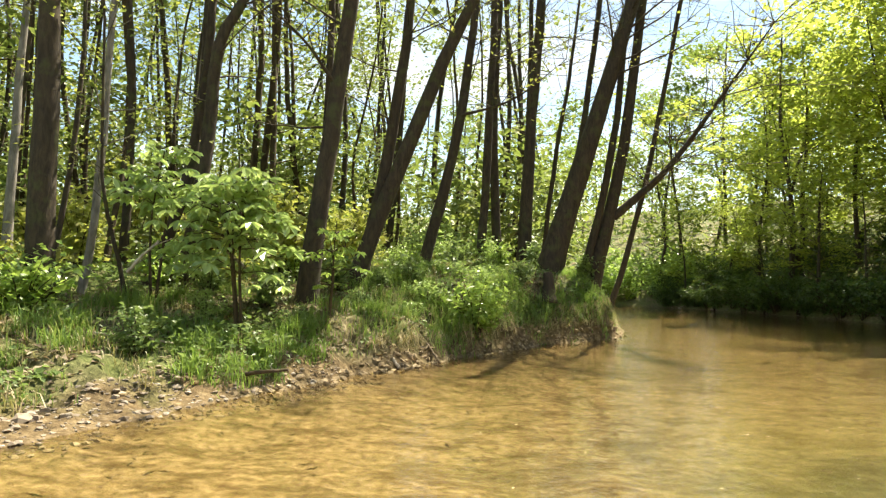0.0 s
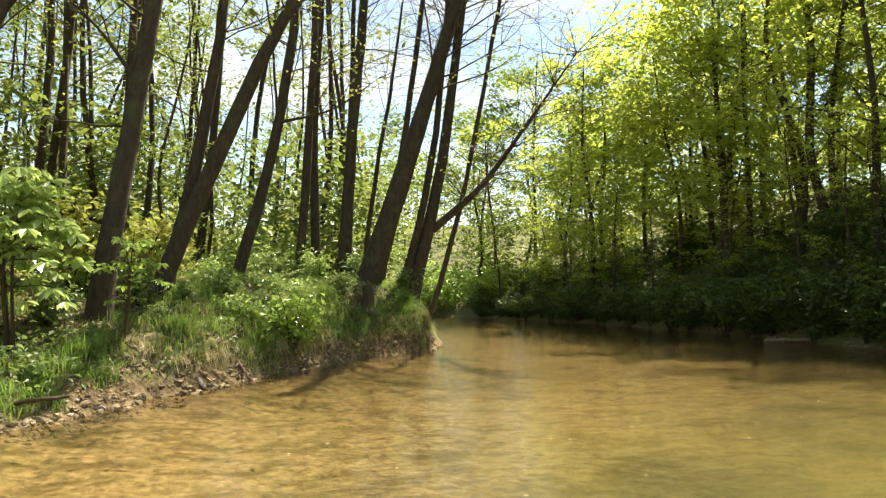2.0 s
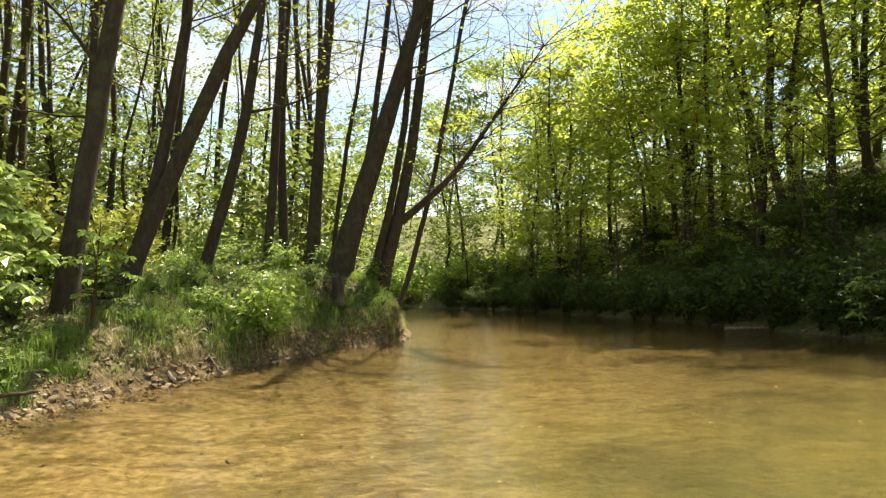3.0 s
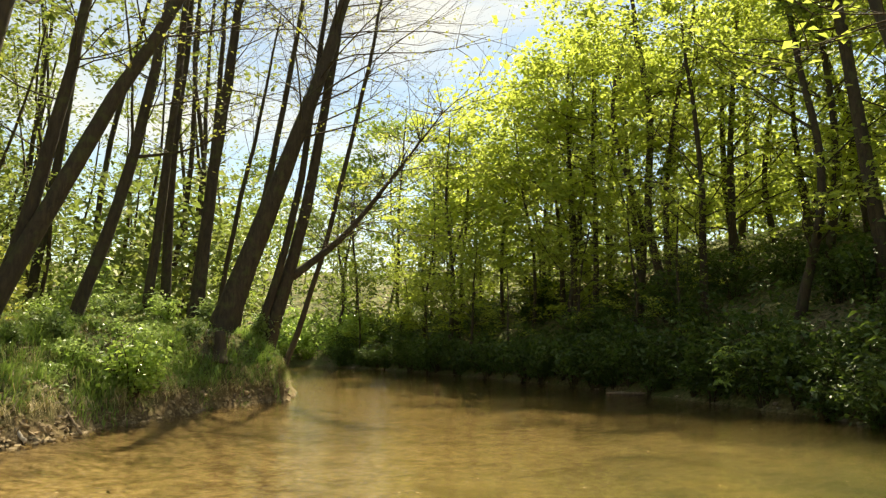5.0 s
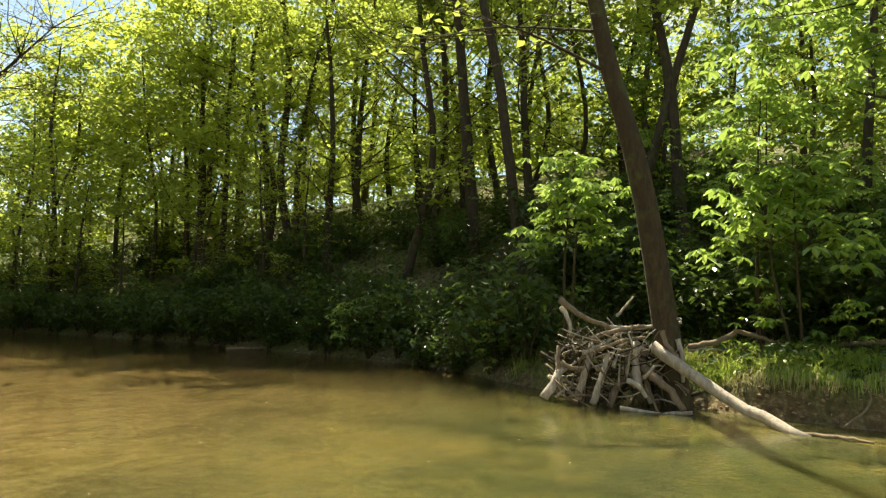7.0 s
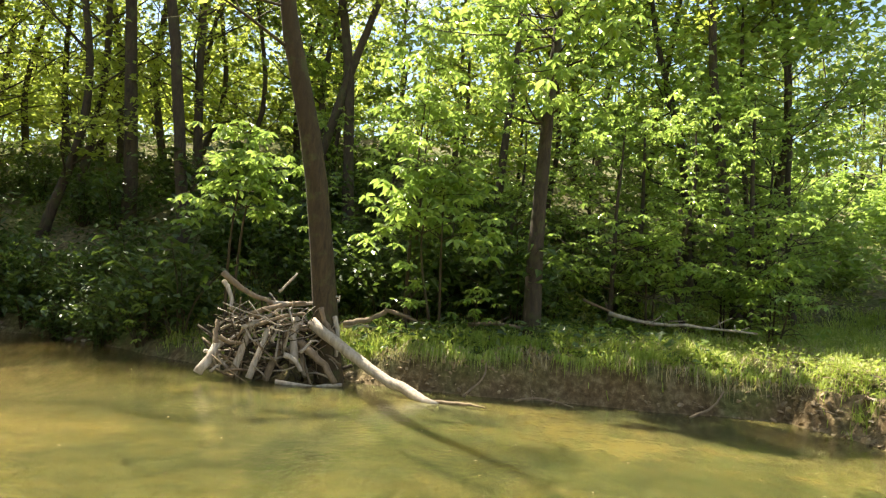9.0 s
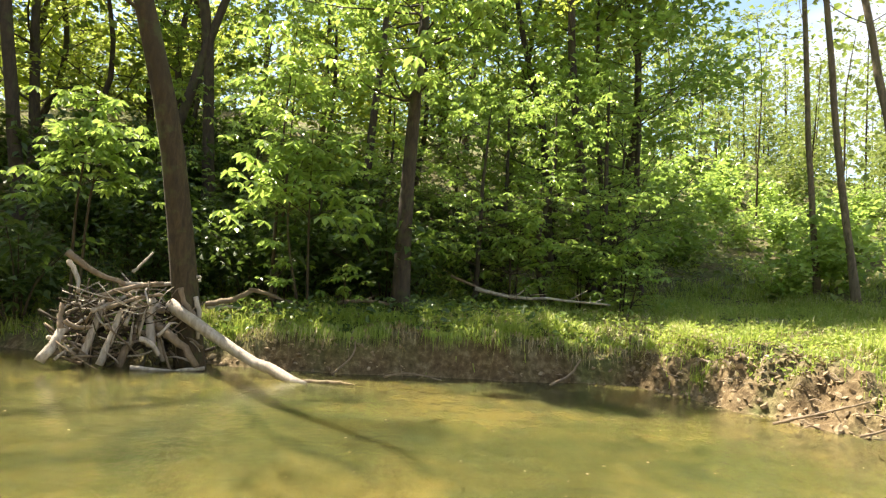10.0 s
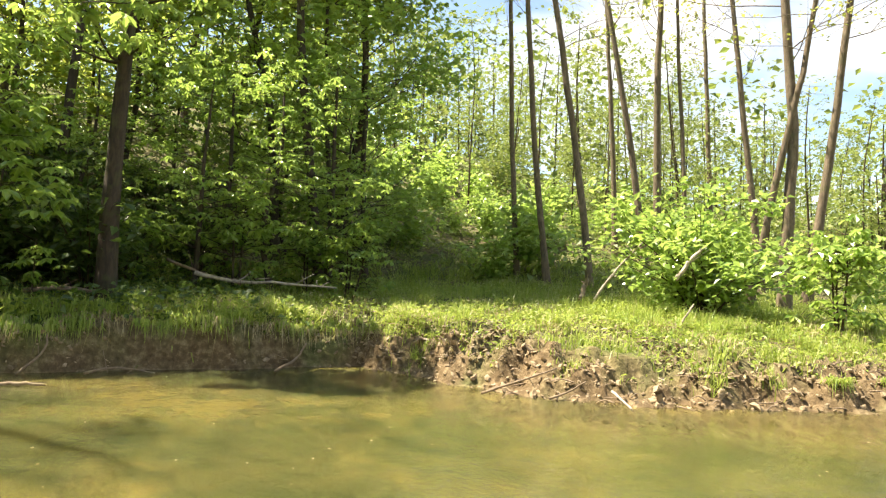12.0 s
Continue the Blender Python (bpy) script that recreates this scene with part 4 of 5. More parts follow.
def kinds_of_tree(n, seed, tall, r, bark, leaf_mat, name, label, group, **kw):
    made = []
    for i in range(n):
        rng = np.random.default_rng(seed + i)
        h = tall * rng.uniform(0.85, 1.15)
        sway = rng.normal(size=(3, 2)) * 0.03 * h
        pts = np.array([[0, 0, -0.3], [*sway[0], h * 0.3], [*sway[1], h * 0.65], [*(sway[1] + sway[2]), h]])
        made.append(planted(name, (0, 0, 0), grow(seed + 10 * i, pts, r * rng.uniform(0.8, 1.25), **kw), bark, leaf_mat, label, "tree", group))
    return made


# slender woods behind the near bank
back_kinds = kinds_of_tree(6, 300, 15.0, 0.1, BARK_WARM, LEAF_WOOD, "woodland_tree", "slender woodland tree with a thin pale green crown",
                           "woods behind the near bank", limbs=14, reach=2.4, start=0.06, rise=0.6, twigs=1, count=860, leaf=0.24, wide=0.15, spread=0.4, sides=5, clump=2)
# scatter 46: unseen trees behind the camera, added for light and reflections
strew(back_kinds, scatter(41, 66, -30, 14, 8, 46, 6.0, 26, True, 1.5) + scatter(42, 28, -60, 12, 20, 80, 24, 70, True, 2.4) + scatter(46, 8, -30, -6, -30, 8, 3.0, 20, True, 2.5), 7, 0.75, 1.2)

strew(kinds_of_tree(3, 340, 19.0, 0.12, BARK_WARM, LEAF_WOOD, "woodland_tree", "tall slender woodland tree with a thin pale green crown",
                    "woods behind the near bank", limbs=20, reach=2.8, start=0.15, rise=0.6, twigs=1, count=1500, leaf=0.27, wide=0.17, spread=0.45, sides=5, clump=2),
      scatter(50, 34, -46, -2, 18, 52, 9, 40, True, 2.2), 17, 0.9, 1.25)

strew(kinds_of_tree(3, 380, 15.0, 0.085, BARK_DARK, LEAF_WOOD, "woodland_tree", "slim dark woodland trunk with few leaves", "woods behind the near bank",
                    limbs=9, reach=1.8, start=0.4, rise=0.6, twigs=1, count=220, leaf=0.2, wide=0.13, spread=0.35, sides=5, clump=2),
      scatter(65, 30, -16, 9, 14, 40, 4.5, 20, True, 1.3) + scatter(67, 10, 0, 8.5, 24, 44, 1.5, 12, True, 1.6), 37, 0.8, 1.3, tip=5.0)

# leafy trees on the far slope
hill_kinds = kinds_of_tree(5, 500, 13.0, 0.15, BARK_DARK, LEAF_SPRING, "leafy_tree", "leafy tree with bright yellow-green spring crown on the slope",
                           HILL, limbs=24, reach=4.2, start=0.14, rise=0.5, twigs=3, count=3900, leaf=0.19, wide=0.13, spread=0.28, clump=8)
strew(hill_kinds, scatter(43, 15, 13, 36, 9, 29, 2.8, 10, False, 3.0, [(15.5, 8.0, 3.8), (18.0, 11.0, 2.6)]) + scatter(49, 13, 16, 48, -4, 36, 10, 24, False, 3.6, [(20.0, 11.5, 5.0), (20.5, 8.0, 5.0)]) + [(25.5, 12.5), (24.5, 7.0), (26.5, 6.5), (28.0, 1.5), (27.5, -3.5), (28.5, -8.0), (31.0, 4.5), (31.5, -5.0)], 8, 0.85, 1.25)
far_kinds = kinds_of_tree(3, 530, 13.0, 0.13, BARK_DARK, LEAF_SPRING, "leafy_tree", "leafy yellow-green tree on the far shore",
                          "trees on the far shore", limbs=22, reach=4.1, start=0.1, rise=0.5, twigs=3, count=3300, leaf=0.29, wide=0.2, spread=0.3, clump=6)
strew(far_kinds, scatter(45, 11, 14, 40, 27, 50, 1.5, 12, False, 2.8), 28, 0.85, 1.2)
# the last two places are on the slope, dark-leaved to paint its shade
strew(kinds_of_tree(2, 545, 13.0, 0.13, BARK_DARK, LEAF_MID, "leafy_tree", "leafy mid-green tree beyond the bend of the creek", "trees on the far shore",
                    limbs=20, reach=4.1, start=0.1, rise=0.5, twigs=3, count=2500, leaf=0.29, wide=0.2, spread=0.3, clump=6),
      scatter(44, 10, -4, 26, 46, 70, 1.2, 14, None, 3.0) + [(22.5, 8.5), (22.5, 5.5)], 29, 0.85, 1.2)
for i, (x, y) in enumerate(scatter(64, 8, 14, 26, 17, 46, 0.3, 1.6, False, 2.6)):
    copy_thing(hill_kinds[i % 5], pose(x, y, height(x, y) - 0.1, 0, 0, i * 61) @ Matrix.Scale(0.42 + 0.03 * (i % 4), 4))
for i, (way, far, lift) in enumerate(((27, 43, 15.5), (30, 42, 17.5), (33.5, 40, 20), (36, 37, 22), (38.5, 33, 24), (41, 32, 26.5))):
    x, y = far * math.sin(radians(way)), far * math.cos(radians(way))
    tall = far * math.tan(radians(lift)) + 1.4 - height(x, y)
    copy_thing(far_kinds[i % 3], pose(x, y, height(x, y) - 0.1, 0, 0, i * 77) @ Matrix.Scale(tall / 13.0, 4))

# the dense edge of the wood beside the meadow, lower towards the light
edge_kinds = kinds_of_tree(3, 560, 7.2, 0.1, BARK_DARK, LEAF_GREEN, "leafy_tree", "dense bright green young tree at the edge of the wood",
                           "trees at the edge of the wood", limbs=22, reach=2.6, start=0.14, rise=0.2, twigs=4, count=2300, leaf=0.23, wide=0.1, spread=0.2, bias=(-0.25, 0.05), fingers=5)
EDGE = [(15.2, -2.8, 0.66), (15.4, -4.6, 0.66), (16.3, -6.2, 0.75), (15.4, 0.8, 0.62), (17.6, -0.9, 0.88), (17.3, -3.9, 0.88), (17.2, -6.9, 1.0),
        (17.4, 2.4, 0.8), (20.8, 0.8, 1.1), (20.5, -3.0, 0.98), (20.6, -6.5, 1.0), (20.3, 4.6, 1.0),
        (24.5, -1.0, 1.2), (24.5, -5.0, 1.25), (25.0, -8.5, 1.25), (25.0, 3.5, 1.2), (27.5, -11.0, 1.3)]
for i, (x, y, size) in enumerate(EDGE):
    m = pose(x, y, height(x, y) - 0.1, 0, 0, (i * 47) % 70 - 35) @ Matrix.Scale(size, 4)
    if i < 3:
        edge_kinds[i].matrix_basis = m
    else:
        copy_thing(edge_kinds[i % 3], m)

strew(kinds_of_tree(2, 590, 12.0, 0.13, BARK_DARK, LEAF_GREEN, "leafy_tree", "tall dense green tree at the edge of the wood", "trees at the edge of the wood",
                    limbs=34, reach=3.2, start=0.1, rise=0.35, twigs=5, count=5200, leaf=0.25, wide=0.17, spread=0.24, clump=6),
      [(20.2, -6.0), (18.7, -8.3), (22.4, -8.6), (21.3, -1.6), (23.5, -5.2)], 27, 0.95, 1.1)

# trees behind the meadow, on to the distance
strew(kinds_of_tree(4, 700, 15.0, 0.1, BARK_WARM, LEAF_WOOD, "woodland_tree", "slender pale-leaved tree on the far rise", "far trees behind the meadow",
                    limbs=20, reach=2.6, start=0.06, rise=0.5, twigs=2, count=1200, leaf=0.24, wide=0.15, spread=0.36, sides=5, clump=2),
      scatter(47, 30, -4, 40, -45, -16, 12, 34, False, 1.8, [(12, -13, 8)]) + scatter(48, 14, -4, 60, -75, -16, 30, 70, False, 2.4), 9, 0.6, 1.0)

# sunlit saplings along the edge of the wood
strew([planted("shrub", (0, 0, 0), sapling_geos(970 + i, 0.3, 2.3, 1.0, 5, 150, 0.2, 0.085, 3), BARK_WARM, LEAF_GREEN,
               "leafy green sapling at the sunny edge of the wood", "shrub", "saplings at the edge of the wood") for i in range(3)],
      [(15.0, -3.6), (14.7, -6.1), (15.3, -1.5), (15.6, -5.4), (15.8, -3.0)], 19, 0.7, 1.25)

# undergrowth; the slope shrubs wear leaves darkened to paint the shade there
deep_kinds = [planted("shrub", (0, 0, 0), shrub_geos(800 + i, 2.0, 1.5, 12, 900, 0.19, 0.11), BARK_WARM, LEAF_SHADED,
                      "dense green undergrowth shrub, the slope's shade painted into its leaves", "shrub", "undergrowth") for i in range(4)]
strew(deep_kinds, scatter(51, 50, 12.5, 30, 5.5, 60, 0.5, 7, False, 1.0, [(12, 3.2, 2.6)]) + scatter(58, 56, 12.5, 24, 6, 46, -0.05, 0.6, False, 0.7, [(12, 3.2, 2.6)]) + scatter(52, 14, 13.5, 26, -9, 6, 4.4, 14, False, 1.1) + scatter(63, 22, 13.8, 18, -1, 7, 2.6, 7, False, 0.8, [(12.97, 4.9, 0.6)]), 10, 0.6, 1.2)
thicket("slope_saplings", "young yellow-green trees high on the wooded slope", 36, [shrub_geos(940 + i, 5.5, 2.2, 12, 800, 0.28, 0.19, 0.5, 0.4) for i in range(3)],
        scatter(62, 34, 20, 50, -8, 44, 9, 26, False, 2.8, [(20.0, 11.5, 4.0)]), 0.7, 1.2, LEAF_SPRING)
thicket("far_undergrowth", "dense green undergrowth along the far shore", 31, [shrub_geos(810 + i, 2.2, 1.5, 12, 560, 0.27, 0.18) for i in range(3)],
        scatter(57, 34, 2, 26, 44, 64, 0.2, 7, None, 1.4) + [(15.2, 47.8), (14.2, 48.4), (16.2, 46.6), (13.0, 49.2), (17.2, 44.4)], 0.7, 1.3, LEAF_GREEN)
light_kinds = [planted("shrub", (0, 0, 0), shrub_geos(900 + i, 1.6, 0.9, 9, 650, 0.16, 0.11), BARK_WARM, LEAF_SHRUB if i % 2 else LEAF_PALE,
                       "young green shrub under the trees", "shrub", "young shrubs") for i in range(4)]
strew(light_kinds, scatter(53, 65, -20, 12, 6, 30, 3.6, 14, True, 1.1, [(2.2, 15.5, 1.2)]), 11, 0.5, 1.5)
thicket("woodland_undergrowth", "young green undergrowth deep in the near wood", 32, [shrub_geos(910 + i, 1.7, 1.0, 9, 420, 0.2, 0.14) for i in range(3)],
        scatter(54, 60, -34, 12, 14, 60, 11, 40, True, 1.5), 0.6, 1.7, LEAF_HERB)
thicket("woodland_saplings", "tall young green trees filling the near wood", 34, [shrub_geos(920 + i, 6.5, 2.3, 12, 900, 0.3, 0.2, 0.5, 0.4) for i in range(3)],
        scatter(60, 36, -44, 10, 16, 66, 13, 48, True, 2.6) + scatter(66, 16, -8, 8.5, 24, 45, 1.5, 14, True, 2.4), 0.7, 1.3, LEAF_WOOD)
thicket("meadow_saplings", "tall young green trees behind the meadow", 35, [shrub_geos(930 + i, 6.5, 2.3, 12, 900, 0.3, 0.2, 0.5, 0.4) for i in range(3)],
        scatter(61, 22, 0, 44, -58, -20, 16, 44, False, 2.6), 0.6, 1.1, LEAF_WOOD)
thicket("meadow_undergrowth", "light green undergrowth behind the meadow", 33, [shrub_geos(950 + i, 1.8, 1.1, 10, 620, 0.2, 0.13) for i in range(3)],
      scatter(55, 40, 4, 40, -45, -12, 11, 40, False, 1.3, [(9, -12.5, 2.5)]) + scatter(56, 24, 17, 34, -24, -8, 8, 30, False, 1.2), 0.6, 1.6, LEAF_GREEN)


# seedlings and brambles along the top of the near bank
strew([planted("shrub", (0, 0, 0), shrub_geos(985 + i, 0.95, 0.6, 9, 420, 0.13, 0.085, 0.5, 0.1), BARK_WARM, (LEAF_SHRUB, LEAF_HERB, LEAF_GREEN, LEAF_HERB)[i],
               "low leafy bramble on the grassy bank", "shrub", "brambles on the near bank") for i in range(4)],
      scatter(59, 26, -9, 6.5, 8, 20, 0.9, 4.2, True, 0.7, [(-0.6, 10.4, 0.9), (1.2, 13.9, 0.8)]), 21, 0.6, 1.25, 0.05)


def shrub_at(seed, at, tall, wide, stems, count, leaf, leaf_w, mat, label, spread=0.16, sink=0.05):
    x, y = at
    planted("shrub", (x, y, height(x, y) - sink), shrub_geos(seed, tall, wide, stems, count, leaf, leaf_w, 0.5, spread), BARK_WARM, mat, label, "shrub")


def sapling_at(seed, at, low, tall, wide, tiers, count, leaf, leaf_w, mat, label, stems=2):
    x, y = at
    planted("sapling", (x, y, height(x, y) - 0.05), sapling_geos(seed, low, tall, wide, tiers, count, leaf, leaf_w, stems), BARK_WARM, mat, label, "sapling")


sapling_at(1, (-2.75, 10.6), 0.85, 2.85, 0.95, 5, 230, 0.23, 0.11, LEAF_SHRUB, "buckeye sapling with large pale green drooping leaves on the bank", 3)
sapling_at(11, (-4.35, 11.15), 1.3, 2.75, 0.75, 3, 100, 0.23, 0.11, LEAF_SHRUB, "slim buckeye sapling with pale green drooping leaves")
sapling_at(12, (-1.55, 11.5), 0.5, 1.7, 0.5, 3, 60, 0.13, 0.055, LEAF_GREEN, "small leafy sapling beside a leaning trunk")
shrub_at(2, (1.15, 13.9), 1.35, 0.95, 16, 1500, 0.13, 0.08, LEAF_GREEN, "bright green bush at the edge of the bank")
shrub_at(3, (-5.5, 9.6), 1.0, 0.8, 12, 700, 0.13, 0.09, LEAF_GREEN, "low leafy bush on the grassy bank")
shrub_at(4, (10.2, -12.6), 2.9, 2.9, 40, 5200, 0.2, 0.12, LEAF_GREEN, "broad bright green bush behind the meadow")
sapling_at(5, (7.5, -13.2), 0.3, 2.3, 1.0, 5, 200, 0.22, 0.1, LEAF_GREEN, "young bush with large bright leaves in the meadow", 3)
sapling_at(6, (12.84, 1.33), 0.25, 1.2, 0.36, 3, 44, 0.16, 0.07, LEAF_GREEN, "small sunlit sapling on the grassy bank", 1)
sapling_at(7, (13.11, 0.12), 0.3, 1.15, 0.3, 3, 32, 0.16, 0.07, LEAF_GREEN, "small sunlit sapling on the grassy bank", 1)
sapling_at(13, (12.9, 0.75), 1.5, 3.5, 1.5, 4, 240, 0.23, 0.1, LEAF_GREEN, "slim sapling with broad tiers of sunlit drooping leaves", 2)
sapling_at(14, (13.6, 1.5), 3.4, 5.6, 1.3, 3, 150, 0.23, 0.1, LEAF_GREEN, "slim tall sapling with bright drooping leaves", 2)
sapling_at(10, (13.9, 6.9), 0.3, 1.3, 0.6, 3, 70, 0.17, 0.075, LEAF_GREEN, "small leafy sapling at the foot of the slope", 2)
sapling_at(8, (16.9, 12.9), 0.2, 1.7, 1.1, 4, 150, 0.2, 0.085, LEAF_GREEN, "pale-leaved bush at the foot of the slope", 3)
x9, y9 = 12.97, 4.9
sapling_at(9, (x9, y9), 2.6 - height(x9, y9), 4.85 - height(x9, y9), 1.2, 4, 230, 0.22, 0.095, LEAF_GREEN, "tall sunlit sapling behind the driftwood", 2)


# ---- grass and herbs ----
def ground_points(seed, count, xlo, xhi, ylo, yhi, smin, smax, left, patch=0.0, near=3.0):
    rng = np.random.default_rng(seed)
    out, have = [], 0
    while have < count:
        x, y = rng.uniform(xlo, xhi, 40000), rng.uniform(ylo, yhi, 40000)
        s = shore(x, y)
        ok = (s > smin) & (s < smax) & ((x < 6 + 0.22 * y) == left)
        ok &= rng.random(40000) < np.clip(near / np.maximum(s, 0.1), 0.12, 1)
        if patch:
            ok &= fractal(x, y, 0.9, seed) > patch
        x, y = x[ok], y[ok]
        z, bare = land(x, y)
        k = (rng.random(len(x)) > bare * (0.97 if smin > 0.15 or not left else 0.6)) & (z > 0.12)
        out.append(np.stack([x, y, z], 1)[k])
        have += k.sum()
    return np.concatenate(out)[:count]


def tufts(seed, pts, each, radius):
    rng = np.random.default_rng(seed)
    p = np.repeat(pts, each, 0)
    p[:, :2] += rng.normal(size=(len(p), 2)) * radius
    p[:, 2] = land(p[:, 0], p[:, 1])[0]
    return p


def tuft_blades(g, seed, pts, each, radius, lo, hi, wide, rng, lean):
    """Tufts of blades, each tuft of its own height."""
    tall = np.repeat(np.random.default_rng(seed).uniform(lo, hi, len(pts)), each)
    blades(g, tufts(seed, pts, each, radius), tall, wide, rng, lean)


def overhang(g, seed, count, xlo, xhi, ylo, yhi, left, low, long, wide):
    """Blades that bend out over the edge of the bank and hang down."""
    rng = np.random.default_rng(seed)
    x, y = rng.uniform(xlo, xhi, 90000), rng.uniform(ylo, yhi, 90000)
    s = shore(x, y)
    k = (s > 0.0) & (s < 0.4) & ((x < 6 + 0.22 * y) == left) & (fractal(x, y, 0.45, seed) > -0.35)
    x, y = x[k], y[k]
    z = land(x, y)[0]
    k = z > low
    x, y, z = x[k][:count], y[k][:count], z[k][:count]
    n = len(x)
    d = np.stack([shore(x - 0.06, y) - shore(x + 0.06, y), shore(x, y - 0.06) - shore(x, y + 0.06), np.zeros(n)], 1)
    d[:, :2] += rng.normal(size=(n, 2)) * 0.06
    d /= np.linalg.norm(d, axis=1)[:, None] + 1e-9
    e = np.stack([-d[:, 1], d[:, 0], np.zeros(n)], 1) * wide * 0.5
    h = (long * rng.uniform(0.4, 1.2, n))[:, None]
    up = np.array([0, 0, 1.0])
    at = np.stack([x, y, z], 1)
    mid, tip = at + d * h * 0.35 + up * h * 0.22, at + d * h * 0.62 - up * h * rng.uniform(0.1, 0.75, n)[:, None]
    v = np.stack([at - e - up * 0.03, at + e - up * 0.03, mid + e * 0.8, mid - e * 0.8, tip], 1)
    i = np.arange(n)[:, None] * 5
    g.add(v.reshape(-1, 3), i + np.array([[0, 1, 2, 3]]))
    g.f.append(np.concatenate([i + 3, i + 2, i + 4], 1) + g.n - 5 * n)


def build_grass():
    rng = np.random.default_rng(77)
    g = Geo()
    overhang(g, 201, 2200, -2.5, 7, 8.5, 20, True, 0.5, 0.34, 0.015)
    blades(g, ground_points(61, 8000, -14, 7, 3, 22, 0.3, 8, True, 0.1), 0.12, 0.015, rng, 0.7)
    tuft_blades(g, 62, ground_points(63, 800, -12, 7, 3, 21, 0.3, 7, True, 0.22), 40, 0.1, 0.12, 0.38, 0.015, rng, 0.8)
    tuft_blades(g, 75, ground_points(76, 190, -3, 7, 8, 21, 0.1, 1.4, True, 0.12), 44, 0.09, 0.12, 0.34, 0.015, rng, 1.0)
    tagged(new("bank_grass", g.mesh("bank_grass", GRASS_A, False)), "tufted green grass on the near bank", "grass", kind="stuff")
    h = Geo()
    p = ground_points(64, 17000, -14, 7, 3, 22, 0.35, 9, True, -0.05)
    p[:, 2] += rng.random(len(p)) ** 1.4 * 0.27 * (0.5 + 0.6 * fractal(p[:, 0], p[:, 1], 0.7, 5)).clip(0.12, 1.2) + 0.03
    leaves(h, p, 0.11, 0.075, rng, 0.55)
    tagged(new("bank_herbs", h.mesh("bank_herbs", LEAF_HERB, False)), "low leafy herbs among the grass", "herbs", kind="stuff")
    st = Geo()
    overhang(st, 202, 1200, -2.5, 7, 8.5, 20, True, 0.38, 0.34, 0.014)
    overhang(st, 203, 900, 3, 13, -12, 6, False, 0.4, 0.3, 0.014)
    tuft_blades(st, 65, ground_points(66, 320, -8, 6.5, 4, 20, 0.3, 4.0, True, 0.0), 24, 0.12, 0.06, 0.28, 0.013, rng, 1.2)
    tuft_blades(st, 67, ground_points(68, 280, 3, 15, -16, 6, 0.5, 6.0, False, 0.1), 22, 0.14, 0.12, 0.3, 0.013, rng, 1.2)
    tagged(new("dry_grass", st.mesh("dry_grass", STRAW, False)), "bleached dry grass hanging over the bank", "grass", kind="stuff")
    li = Geo()
    p = np.concatenate([ground_points(83, 9000, -10, 7, 3, 21, 0.05, 6, True, -0.6), ground_points(84, 5000, 4, 15, -14, 6, 0.3, 6, False, 0.1)])
    p[:, 2] += 0.015 + rng.random(len(p)) * 0.03
    leaves(li, p, 0.11, 0.06, rng, 0.75, 0.0)
    tagged(new("leaf_litter", li.mesh("leaf_litter", LITTER, False)), "dead brown leaves lying between the grass", "leaves", kind="stuff")
    m = Geo()
    overhang(m, 204, 3600, 8.8, 13.5, -5.6, 6.5, False, 0.58, 0.34, 0.016)
    overhang(m, 205, 1500, 3, 9, -12, -5, False, 0.35, 0.3, 0.016)
    blades(m, ground_points(69, 30000, 2, 19, -22, 6.5, 0.3, 11, False, -0.4, 5.0), 0.13, 0.016, rng, 0.9)
    tuft_blades(m, 70, ground_points(71, 800, 2, 18, -22, 6.5, 0.15, 10, False, -0.2), 40, 0.1, 0.1, 0.42, 0.015, rng, 0.9)
    tuft_blades(m, 78, ground_points(79, 150, 9, 14, -6, 6, 0.25, 0.8, False), 36, 0.1, 0.12, 0.3, 0.015, rng, 1.0)
    tuft_blades(m, 86, ground_points(87, 420, 9, 22, -18, -5, 4.5, 13, False, -0.4, 12.0), 30, 0.16, 0.15, 0.42, 0.018, rng, 0.9)
    mh = Geo()
    p = np.concatenate([ground_points(80, 22000, 2, 18, -22, 6.5, 0.3, 10, False, -0.3, 5.0), ground_points(88, 6000, 9, 22, -18, -5, 5, 14, False, -0.5, 12.0)])
    p[:, 2] += rng.random(len(p)) ** 1.5 * 0.2 + 0.02
    leaves(mh, p, 0.1, 0.05, rng, 0.45)
    tagged(new("meadow_herbs", mh.mesh("meadow_herbs", GRASS_B, False)), "low leafy weeds in the meadow grass", "herbs", kind="stuff")
    tagged(new("meadow_grass", m.mesh("meadow_grass", GRASS_B, False)), "sunlit fresh green meadow grass on the flat bank", "grass", kind="stuff")
    # ground cover whose leaf colour already holds the slope's shade
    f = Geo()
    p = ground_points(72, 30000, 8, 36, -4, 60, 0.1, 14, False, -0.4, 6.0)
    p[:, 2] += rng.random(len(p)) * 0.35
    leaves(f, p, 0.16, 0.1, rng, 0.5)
    tagged(new("slope_herbs", f.mesh("slope_herbs", LEAF_SHADED, False)), "leafy ground cover, darkened in colour for the shaded slope", "herbs", kind="stuff")
    w = Geo()
    p = np.concatenate([ground_points(73, 26000, -45, 12, 10, 60, 6, 45, True, -0.5, 20.0), ground_points(74, 16000, -2, 50, -60, -8, 9, 45, False, -0.5, 20.0)])
    p[:, 2] += rng.random(len(p)) ** 1.3 * 0.8
    leaves(w, p, 0.26, 0.17, rng, 0.5)
